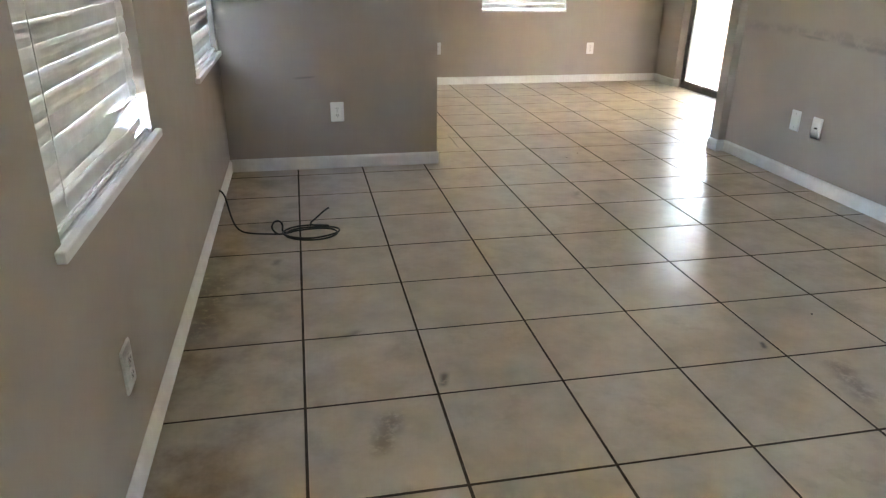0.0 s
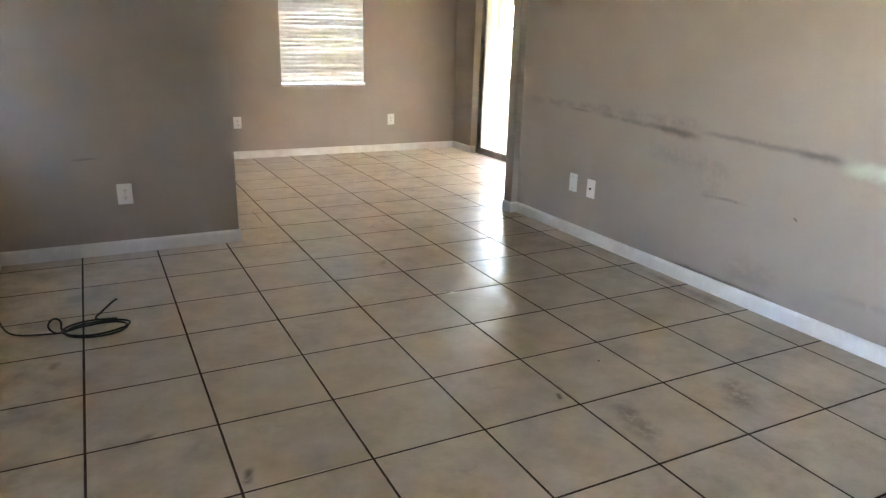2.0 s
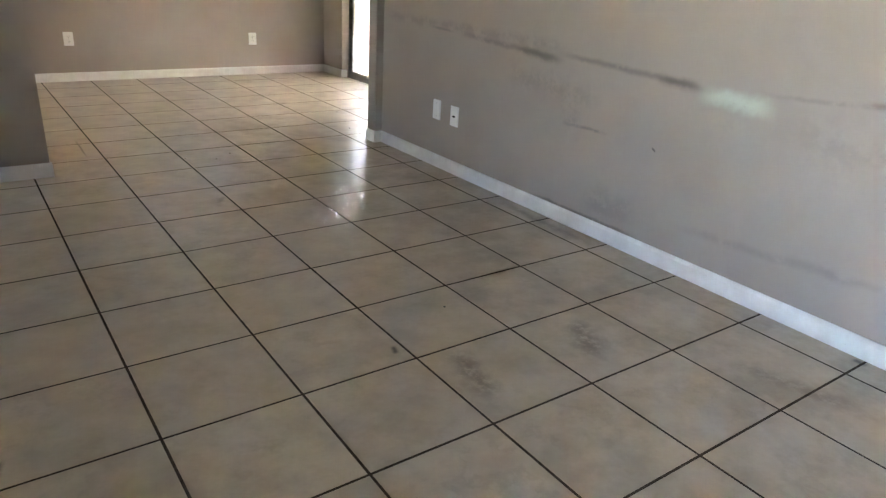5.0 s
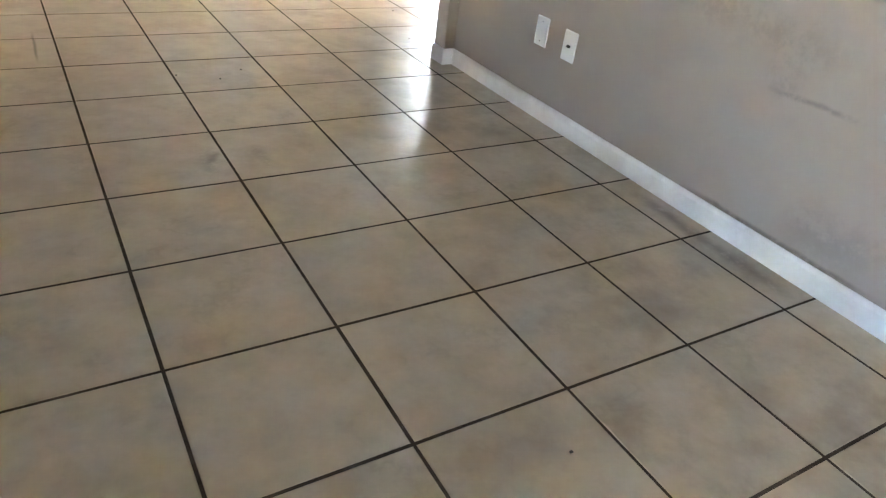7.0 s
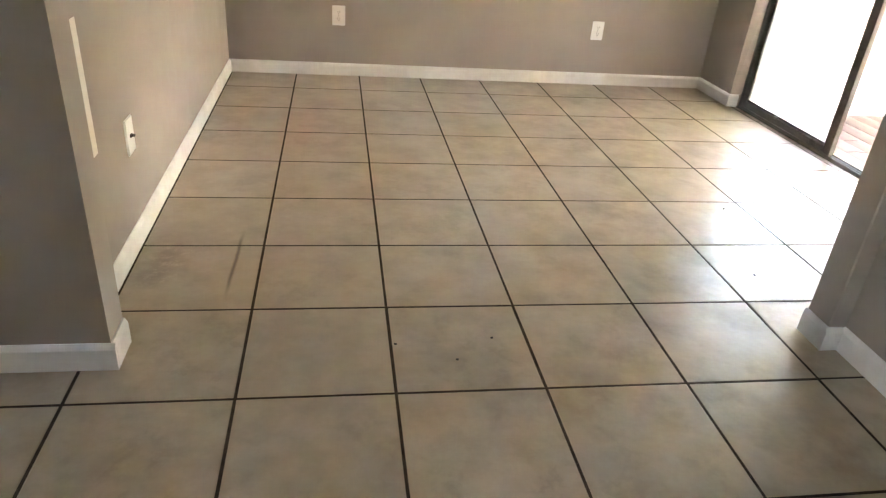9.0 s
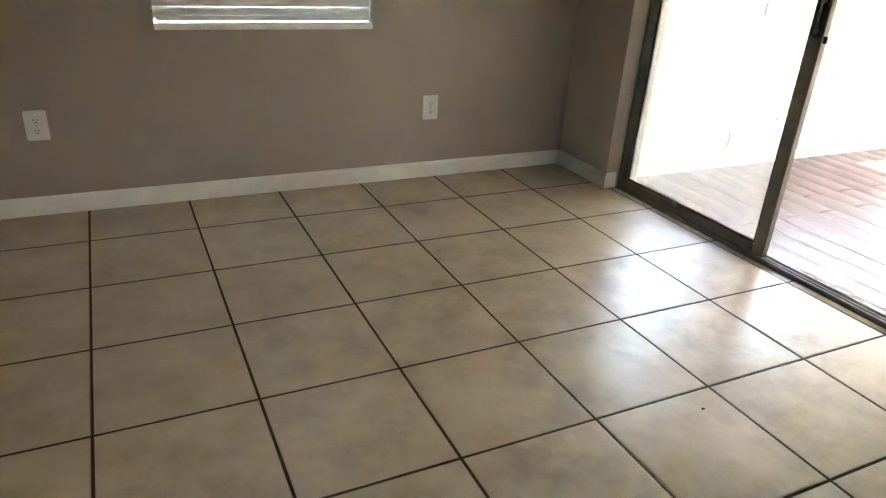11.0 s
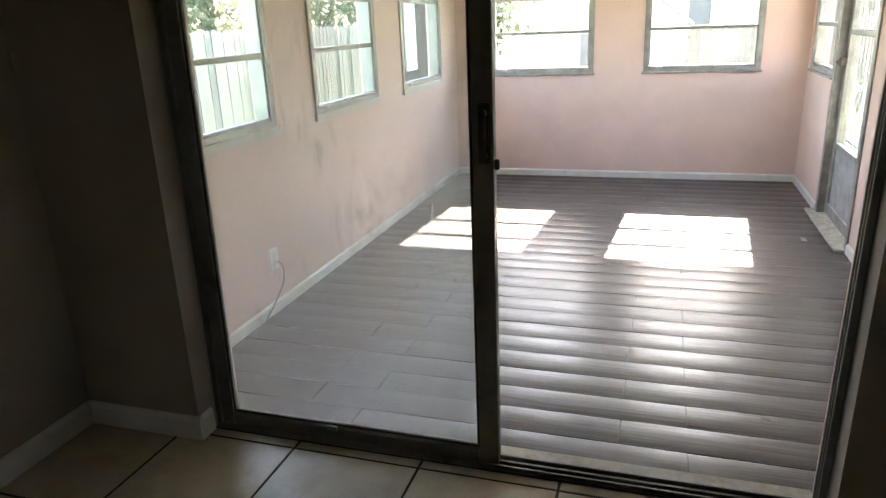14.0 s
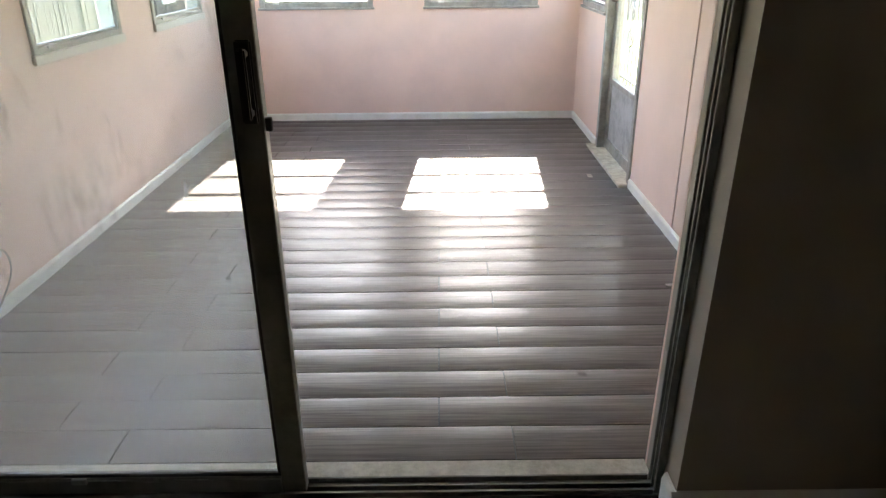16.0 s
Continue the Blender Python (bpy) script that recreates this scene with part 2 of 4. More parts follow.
def plank_mat():
    m, nt, b = mat_base("grey_brown_laminate_plank")
    p = where(nt)
    info = nt.nodes.new("ShaderNodeObjectInfo").outputs["Random"]
    mp = nt.nodes.new("ShaderNodeMapping")
    mp.inputs["Scale"].default_value = (120, 3.0, 6)
    comb = nt.nodes.new("ShaderNodeCombineXYZ")
    nt.links.new(calc(nt, "MULTIPLY", info, 61.0), comb.inputs[1])
    nt.links.new(calc(nt, "MULTIPLY", info, 23.0), comb.inputs[0])
    nt.links.new(p, mp.inputs["Vector"])
    nt.links.new(comb.outputs[0], mp.inputs["Location"])
    grain = noise_tex(nt, 1.0, 6, 0.65, mp.outputs[0])
    fine = noise_tex(nt, 5.0, 4, 0.7, mp.outputs[0])
    c = mix(nt, span(nt, grain, 0.3, 0.7), (0.068, 0.059, 0.057), (0.146, 0.130, 0.126))
    c = mix(nt, span(nt, fine, 0.55, 0.75, 0, 0.55), c, (0.045, 0.037, 0.034))
    kn = smear(nt, c, p, 1, 3.850, 4.957, 3.882, 4.960, 0.022, (0.03, 0.022, 0.018), 0.95, 0.1, 14, 0)
    c = smear(nt, kn, p, 1, 3.86, 4.98, 4.0, 4.99, 0.010, (0.05, 0.04, 0.035), 0.5, 0.5, 14, 0)
    c = mix(nt, calc(nt, "MULTIPLY", info, 0.40), c, (0.062, 0.052, 0.049))
    streak = nt.nodes.new("ShaderNodeMapping")
    streak.inputs["Scale"].default_value = (26, 1.1, 6)
    nt.links.new(p, streak.inputs["Vector"])
    nt.links.new(comb.outputs[0], streak.inputs["Location"])
    c = mix(nt, span(nt, noise_tex(nt, 1.0, 5, 0.65, streak.outputs[0]), 0.50, 0.68, 0, 0.55), c, (0.050, 0.041, 0.038))
    nt.links.new(c, b.inputs["Base Color"])
    nt.links.new(span(nt, noise_tex(nt, 4, 4, 0.6, p), 0.3, 0.7, 0.29, 0.38), b.inputs["Roughness"])
    b.inputs["Specular IOR Level"].default_value = 0.28
    bump(nt, b, fine, 0.12, 0.001)
    return m


def metal_mat(name, col, rough, metallic=0.8):
    m, nt, b = mat_base(name)
    p = where(nt)
    c = mix(nt, span(nt, noise_tex(nt, 9, 5, 0.7, p), 0.35, 0.75), col, tuple(x * 0.6 for x in col))
    nt.links.new(c, b.inputs["Base Color"])
    b.inputs["Metallic"].default_value = metallic
    nt.links.new(span(nt, noise_tex(nt, 30, 3, 0.6, p), 0.2, 0.8, rough - 0.08, rough + 0.12), b.inputs["Roughness"])
    bump(nt, b, noise_tex(nt, 80, 3, 0.6, p), 0.08, 0.001)
    return m


def glass_mat(name, film=0.0, scale=5.0, tint=(1, 1, 1), floor=0.0, marks=0.0):
    """Clear pane with a film of dust and wiped hand marks."""
    m, nt, b = mat_base(name)
    out = nt.nodes["Material Output"]
    nt.nodes.remove(b)
    clear = nt.nodes.new("ShaderNodeBsdfTransparent")
    clear.inputs[0].default_value = (*tint, 1)
    shine = nt.nodes.new("ShaderNodeBsdfGlossy")
    shine.inputs["Roughness"].default_value = 0.02
    facing = nt.nodes.new("ShaderNodeLayerWeight")
    facing.inputs[0].default_value = 0.5
    gloss = calc(nt, "ADD", calc(nt, "MULTIPLY", calc(nt, "POWER", facing.outputs["Facing"], 5.0), 0.5), 0.025)
    pane = nt.nodes.new("ShaderNodeMixShader")
    nt.links.new(gloss, pane.inputs[0])
    nt.links.new(clear.outputs[0], pane.inputs[1])
    nt.links.new(shine.outputs[0], pane.inputs[2])
    last = pane
    if film:
        p = where(nt)
        dust = nt.nodes.new("ShaderNodeBsdfTranslucent")
        dust.inputs[0].default_value = (0.94, 0.95, 0.95, 1)
        diff = nt.nodes.new("ShaderNodeBsdfDiffuse")
        diff.inputs[0].default_value = (0.72, 0.74, 0.75, 1)
        both = nt.nodes.new("ShaderNodeMixShader")
        both.inputs[0].default_value = 0.12
        nt.links.new(dust.outputs[0], both.inputs[1])
        nt.links.new(diff.outputs[0], both.inputs[2])
        a = span(nt, noise_tex(nt, scale, 3, 0.5, p), 0.1, 0.9, floor, film)
        w = nt.nodes.new("ShaderNodeMapping")
        w.inputs["Rotation"].default_value = (0.5, 0, 0)
        w.inputs["Scale"].default_value = (1, 3.0, 0.8)
        nt.links.new(p, w.inputs["Vector"])
        k = span(nt, noise_tex(nt, 8.0, 4, 0.7, w.outputs[0]), 0.58, 0.76, 0, film * 1.2)
        f = calc(nt, "ADD", a, k, True)
        if marks:
            # hand marks and wiped streaks about hip height
            q = split(nt, p)
            zone = calc(nt, "MULTIPLY", calc(nt, "MULTIPLY", span(nt, q[2], 0.40, 0.60), span(nt, q[2], 0.92, 0.76)), calc(nt, "MULTIPLY", span(nt, q[1], 5.30, 4.95), span(nt, q[1], 4.6, 4.75)))
            st = nt.nodes.new("ShaderNodeMapping")
            st.inputs["Scale"].default_value = (1, 3.4, 1.3)
            nt.links.new(p, st.inputs["Vector"])
            hand = span(nt, noise_tex(nt, 9.0, 5, 0.7, st.outputs[0]), 0.44, 0.74, 0, marks)
            f = calc(nt, "ADD", f, calc(nt, "MULTIPLY", zone, hand), True)
            # dried runs of water near the jamb
            runs = calc(nt, "MULTIPLY", calc(nt, "MULTIPLY", span(nt, q[2], 0.88, 1.0), span(nt, q[2], 1.36, 1.2)), calc(nt, "MULTIPLY", span(nt, q[1], 5.16, 5.22), span(nt, q[1], 5.38, 5.32)))
            tall = nt.nodes.new("ShaderNodeMapping")
            tall.inputs["Scale"].default_value = (1, 5.0, 0.9)
            nt.links.new(p, tall.inputs["Vector"])
            drip = span(nt, noise_tex(nt, 10.0, 4, 0.7, tall.outputs[0]), 0.50, 0.66, 0, marks * 0.7)
            f = calc(nt, "ADD", f, calc(nt, "MULTIPLY", runs, drip), True)
        over = nt.nodes.new("ShaderNodeMixShader")
        nt.links.new(f, over.inputs[0])
        nt.links.new(pane.outputs[0], over.inputs[1])
        nt.links.new(both.outputs[0], over.inputs[2])
        last = over
    nt.links.new(last.outputs[0], out.inputs[0])
    return m


def slat_mat():
    m, nt, b = mat_base("white_blind_slat")
    out = nt.nodes["Material Output"]
    p = where(nt)
    c = mix(nt, span(nt, noise_tex(nt, 9, 4, 0.6, p), 0.3, 0.7), (0.80, 0.79, 0.76), (0.68, 0.66, 0.62))
    nt.links.new(c, b.inputs["Base Color"])
    b.inputs["Roughness"].default_value = 0.45
    tr = nt.nodes.new("ShaderNodeBsdfTranslucent")
    tr.inputs[0].default_value = (0.80, 0.79, 0.75, 1)
    ms = nt.nodes.new("ShaderNodeMixShader")
    ms.inputs[0].default_value = 0.008
    nt.links.new(b.outputs[0], ms.inputs[1])
    nt.links.new(tr.outputs[0], ms.inputs[2])
    nt.links.new(ms.outputs[0], out.inputs[0])
    return m


def wood_board_mat(name, light, dark):
    m, nt, b = mat_base(name)
    p = where(nt)
    mp = nt.nodes.new("ShaderNodeMapping")
    mp.inputs["Scale"].default_value = (14, 14, 1.0)
    nt.links.new(p, mp.inputs["Vector"])
    info = nt.nodes.new("ShaderNodeObjectInfo").outputs["Random"]
    c = mix(nt, span(nt, noise_tex(nt, 1.6, 6, 0.7, mp.outputs[0]), 0.3, 0.7), light, dark)
    c = mix(nt, calc(nt, "MULTIPLY", info, 0.4), c, tuple(0.5 * (x + y) for x, y in zip(light, dark)))
    nt.links.new(c, b.inputs["Base Color"])
    b.inputs["Roughness"].default_value = 0.85
    bump(nt, b, noise_tex(nt, 3, 5, 0.7, mp.outputs[0]), 0.3, 0.003)
    return m


def leaf_mat():
    m, nt, b = mat_base("green_leaf")
    p = where(nt)
    c = mix(nt, span(nt, noise_tex(nt, 2.5, 4, 0.7, p), 0.3, 0.7), (0.035, 0.075, 0.02), (0.12, 0.17, 0.05))
    nt.links.new(c, b.inputs["Base Color"])
    b.inputs["Roughness"].default_value = 0.6
    return m


def grass_mat():
    m, nt, b = mat_base("lawn_grass")
    p = where(nt)
    c = mix(nt, span(nt, noise_tex(nt, 1.2, 6, 0.7, p), 0.3, 0.7), (0.06, 0.11, 0.025), (0.15, 0.19, 0.06))
    c = mix(nt, span(nt, noise_tex(nt, 40, 4, 0.7, p), 0.4, 0.7, 0, 0.6), c, (0.17, 0.15, 0.08))
    nt.links.new(c, b.inputs["Base Color"])
    b.inputs["Roughness"].default_value = 0.9
    bump(nt, b, noise_tex(nt, 60, 4, 0.7, p), 0.6, 0.02)
    return m


M_TILE, M_GROUT, M_PLANK = tile_mat(), grout_mat(), plank_mat()
M_BRONZE = metal_mat("dark_bronze_aluminium", (0.21, 0.20, 0.18), 0.40, 0.35)
M_ALU = metal_mat("weathered_mill_aluminium", (0.40, 0.39, 0.36), 0.5, 0.6)
M_GREYPANEL = metal_mat("dull_grey_kick_panel", (0.46, 0.46, 0.47), 0.55, 0.3)
M_IRON = metal_mat("white_painted_ironwork", (0.55, 0.56, 0.54), 0.5, 0.1)
M_BRASS = metal_mat("tarnished_knob", (0.12, 0.10, 0.085), 0.4, 0.9)
M_GLASS = glass_mat("clear_window_glass", 0.015, 3.0)
M_HAZY = glass_mat("smeared_door_glass", 0.11, 1.6, (0.86, 0.885, 0.885), 0.065, 0.18)
M_SLAT = slat_mat()
M_SILLBOARD = wood_board_mat("painted_sill_board", (0.70, 0.67, 0.62), (0.56, 0.53, 0.48))
M_SILL = wood_board_mat("worn_painted_sill", (0.56, 0.53, 0.47), (0.34, 0.31, 0.26))
M_FENCE = wood_board_mat("weathered_fence_wood", (0.29, 0.295, 0.26), (0.17, 0.17, 0.145))
M_BROWNFENCE = wood_board_mat("brown_fence_wood", (0.17, 0.15, 0.125), (0.10, 0.085, 0.07))
M_LEAF, M_GRASS = leaf_mat(), grass_mat()
M_BARK = wood_board_mat("tree_bark", (0.16, 0.13, 0.10), (0.08, 0.065, 0.05))


# ---------------------------------------------------------------- mesh helpers
def mesh_from(name, verts, faces, mat, parent=None, smooth=False):
    me = bpy.data.meshes.new(name)
    me.from_pydata([tuple(v) for v in verts], [], faces)
    me.validate()
    bm = bmesh.new()
    bm.from_mesh(me)
    bmesh.ops.recalc_face_normals(bm, faces=bm.faces)
    bm.to_mesh(me)
    bm.free()
    if smooth:
        for f in me.polygons:
            f.use_smooth = True
    me.materials.append(mat)
    ob = new(name, me)
    if parent is not None:
        ob.parent = parent
    return ob


def boxes(name, parts, mat, bevel=0.0, parent=None, segments=1):
    """One mesh of several boxes (x0, x1, y0, y1, z0, z1), their edges bevelled."""
    bm = bmesh.new()
    for x0, x1, y0, y1, z0, z1 in parts:
        r = bmesh.ops.create_cube(bm, size=1.0)
        bmesh.ops.transform(bm, verts=r["verts"], matrix=Matrix.Translation(((x0 + x1) / 2, (y0 + y1) / 2, (z0 + z1) / 2))
                            @ Matrix.Diagonal((abs(x1 - x0), abs(y1 - y0), abs(z1 - z0), 1)))
    if bevel:
        bmesh.ops.bevel(bm, geom=bm.edges[:], offset=bevel, segments=segments, affect="EDGES", clamp_overlap=True)
    me = bpy.data.meshes.new(name)
    bm.to_mesh(me)
    bm.free()
    me.materials.append(mat)
    ob = new(name, me)
    if parent is not None:
        ob.parent = parent
    return ob


def empty(name, m=None):
    ob = new(name)
    ob.empty_display_size = 0.1
    if m is not None:
        ob.matrix_world = m
    return ob


def wall(name, axis, near, far, u0, u1, z0, z1, holes, mat, label):
    """A wall across the given axis between near and far, with holes (u0, u1, z0, z1) right through it."""
    us = sorted({u0, u1, *[h[0] for h in holes], *[h[1] for h in holes]})
    zs = sorted({z0, z1, *[h[2] for h in holes], *[h[3] for h in holes]})

    def solid(i, k):
        if not (0 <= i < len(us) - 1 and 0 <= k < len(zs) - 1):
            return False
        cu, cz = (us[i] + us[i + 1]) / 2, (zs[k] + zs[k + 1]) / 2
        return not any(h[0] < cu < h[1] and h[2] < cz < h[3] for h in holes)

    def at(d, u, z):
        return (d, u, z) if axis == "x" else (u, d, z)

    verts, faces, seen = [], [], {}

    def vert(d, u, z):
        key = (round(d, 5), round(u, 5), round(z, 5))
        if key not in seen:
            seen[key] = len(verts)
            verts.append(at(d, u, z))
        return seen[key]

    for i in range(len(us) - 1):
        for k in range(len(zs) - 1):
            if not solid(i, k):
                continue
            a, b, c, d = us[i], us[i + 1], zs[k], zs[k + 1]
            for dd in (near, far):
                faces.append([vert(dd, a, c), vert(dd, b, c), vert(dd, b, d), vert(dd, a, d)])
            for di, dk, (p, q) in ((-1, 0, ((a, c), (a, d))), (1, 0, ((b, c), (b, d))), (0, -1, ((a, c), (b, c))), (0, 1, ((a, d), (b, d)))):
                if not solid(i + di, k + dk):
                    faces.append([vert(near, *p), vert(near, *q), vert(far, *q), vert(far, *p)])
    ob = mesh_from(name, verts, faces, mat)
    return tagged(ob, label, "wall", kind="structure")


def skirting(name, runs, height, thick, mat, label, base=0.0):
    """Baseboard with an eased top. Each run: two floor points along the wall and the side that it stands out to."""
    verts, faces = [], []
    prof = ((0, 0), (thick, 0), (thick, height * 0.80), (thick * 0.75, height * 0.90), (thick * 0.35, height), (0, height))
    for (x0, y0), (x1, y1), (nx, ny) in runs:
        s = len(verts)
        for x, y in ((x0, y0), (x1, y1)):
            verts += [(x + nx * a, y + ny * a, base + h) for a, h in prof]
        n = len(prof)
        faces += [[s + i, s + (i + 1) % n, s + n + (i + 1) % n, s + n + i] for i in range(n)]
        faces += [[s + i for i in range(n)], [s + n + i for i in range(n)]]
    return tagged(mesh_from(name, verts, faces, mat), label, "baseboard", kind="structure")


# ---------------------------------------------------------------- shell of the house
XL, XR, YS, YF, XD = -0.415, 3.030, 3.012, 6.085, 4.075
YB, HC = -3.3, 2.44
OPEN_W, SILL, HEAD = 0.94, 0.735, 2.02
SZ, SX0, SX1, SY0, SY1 = -0.203, 4.275, 9.04, 3.168, 6.224

# the first hole is for the unseen window added for its daylight
wall("wall_west", "x", XL, XL - 0.2, YB - 0.2, YF + 0.2, -0.05, HC, [(-2.45, -1.51, SILL, HEAD), (-0.03, 0.91, SILL, HEAD), (2.01, 2.95, SILL, HEAD)], M_WALL,
     "taupe painted wall with two white-blinded windows")
wall("wall_stub", "y", YS, YS + 0.115, XL - 0.001, 0.907, -0.05, HC, [], M_STUB, "short taupe painted partition between the rooms")
wall("wall_dining_west", "x", 0.805, 0.69, YS + 0.113, YF + 0.05, -0.05, HC, [], M_WALL, "taupe painted side wall with an outlet")
wall("wall_north", "y", YF, YF + 0.2, XL - 0.15, SX0 - 0.003, -0.05, HC, [(1.99, 2.93, 0.765, HEAD)], M_WALL, "taupe painted end wall with one window")
wall("wall_east", "x", XR, XR + 0.12, YB - 0.2, 3.06, -0.05, HC, [], M_SCUFF, "taupe painted long wall with dark scuff marks")
boxes_p = boxes("wall_pilaster", [(2.972, 3.2, YS, 3.118, -0.05, HC)], M_WALL, 0.004)
tagged(boxes_p, "taupe painted wall end with a rounded corner", "wall", kind="structure")
wall("wall_dining_south", "y", 3.116, 3.0, 3.15, 4.28, -0.05, HC, [], M_WALL, "taupe painted return wall beside the opening")
wall("wall_door", "x", XD, SX0, 3.05, YF + 0.01, -0.25, HC, [(3.845, 5.650, -0.04, 2.06)], M_WALL, "taupe painted wall round the sliding door")
wall("wall_back", "y", YB, YB - 0.2, XL - 0.1, XR + 0.1, -0.05, HC, [], M_WALL, "plain taupe wall closing the room")
for nm, x0, x1, y0, y1 in (("ceiling_living", XL - 0.2, XR + 0.12, YB - 0.2, YS + 0.1), ("ceiling_dining", XL - 0.2, SX0, YS + 0.1, YF + 0.2)):
    tagged(boxes(nm, [(x0, x1, y0, y1, HC, HC + 0.12)], M_CEIL), "plain white painted ceiling", "ceiling", kind="structure")
boxes_h = boxes("wall_header", [(0.907, 2.972, YS + 0.002, 3.116, 2.12, HC)], M_WALL, 0.003)
tagged(boxes_h, "taupe painted header over the wide opening", "wall", kind="structure")

skirting("baseboard_west", [((XL, YB), (XL, YS - 0.012), (1, 0))], 0.08, 0.0095, M_BASE, "thin scuffed white baseboard under the windows")
skirting("baseboard_living", [
    ((XL + 0.0095, YS), (0.907 + 0.012, YS), (0, -1)),
    ((XR, YB), (XR, YS), (-1, 0)),
    ((3.018, YS), (2.960, YS), (0, -1)),
], 0.08, 0.012, M_BASE, "scuffed white painted baseboard along the taupe walls")
skirting("baseboard_dining", [
    ((0.907, YS), (0.907, YS + 0.115), (1, 0)),
    ((0.805, YS + 0.127), (0.805, YF), (1, 0)),
    ((0.817, YF), (XD - 0.012, YF), (0, -1)),
    ((XD, YF), (XD, 5.638), (-1, 0)),
    ((XD, 5.650), (4.135, 5.650), (0, -1)),
    ((XD, 3.845), (4.135, 3.845), (0, 1)),
    ((XD, 3.857), (XD, 3.13), (-1, 0)),
    ((2.972, YS), (2.972, 3.118), (-1, 0)),
    ((2.972, 3.118), (4.06, 3.118), (0, 1)),
], 0.08, 0.0125, M_BASE, "white painted baseboard round the tiled dining room")

# sunroom shell
LZ0, LZ1 = 0.755, 1.735
FARW = [(3.53, 4.49, LZ0, LZ1), (4.925, 5.885, LZ0, LZ1)]
LEFTW = [(4.72, 5.675, LZ0, LZ1), (6.12, 7.07, LZ0, LZ1), (7.565, 8.55, LZ0, LZ1)]
wall("wall_sunroom_east", "x", SX1, SX1 + 0.12, SY0 - 0.12, SY1 + 0.12, SZ - 0.1, 2.2, FARW, M_PINK, "pink painted sunroom wall with two windows")
wall("wall_sunroom_north", "y", SY1, SY1 + 0.12, SX0, SX1 + 0.001, SZ - 0.1, 2.2, LEFTW, M_PINK2, "pink painted sunroom wall with three windows")
wall("wall_sunroom_south", "y", SY0, SY0 - 0.12, SX0, SX1 + 0.001, SZ - 0.1, 2.2, [(8.03, 8.87, 0.77, LZ1), (7.055, 7.965, SZ - 0.05, 1.84)], M_PINK,
     "pink painted sunroom wall with a storm door")
wall("wall_sunroom_house", "x", SX0 + 0.001, SX0 + 0.012, SY0, SY1, SZ - 0.1, 2.2, [(3.845, 5.650, -0.035, 2.06)], M_PINK, "pink painted house wall of the sunroom")
tagged(boxes("ceiling_sunroom", [(SX0, SX1 + 0.12, SY0 - 0.12, SY1 + 0.12, 2.2, 2.3)], M_CEIL), "plain white sunroom ceiling", "ceiling", kind="structure")
skirting("baseboard_sunroom", [
    ((SX0 + 0.02, SY1), (SX1 - 0.014, SY1), (0, -1)),
    ((SX1, SY0 + 0.014), (SX1, SY1), (-1, 0)),
    ((SX1, SY0), (8.03, SY0), (0, 1)),
    ((7.03, SY0), (SX0 + 0.02, SY0), (0, 1)),
], 0.062, 0.014, M_BASE, "narrow off-white baseboard along pink walls", SZ)
boxes_c = boxes("trim_corner_strip", [(6.18, 6.205, SY0, SY0 + 0.006, SZ + 0.064, 2.2)], M_PINK, 0.002)
tagged(boxes_c, "narrow pink batten over a wall joint", "trim", kind="structure")

# ---------------------------------------------------------------- sliding door
def lean(ob, y0, y1, rate):
    """Tip the upright between y0 and y1 out of plumb: it moves over with its height."""
    for v in ob.data.vertices:
        if y0 < v.co.y < y1:
            v.co.y -= rate * max(v.co.z, 0.0)


for nm in ("wall_door", "wall_sunroom_house"):
    for v in bpy.data.objects[nm].data.vertices:
        if abs(v.co.y - 3.845) < 0.01:
            v.co.y -= 0.014 * max(v.co.z, 0.0)
        if abs(v.co.y - 5.650) < 0.01:
            v.co.y -= (0.005 if v.co.x < 4.1 else 0.016) * max(v.co.z, 0.0)


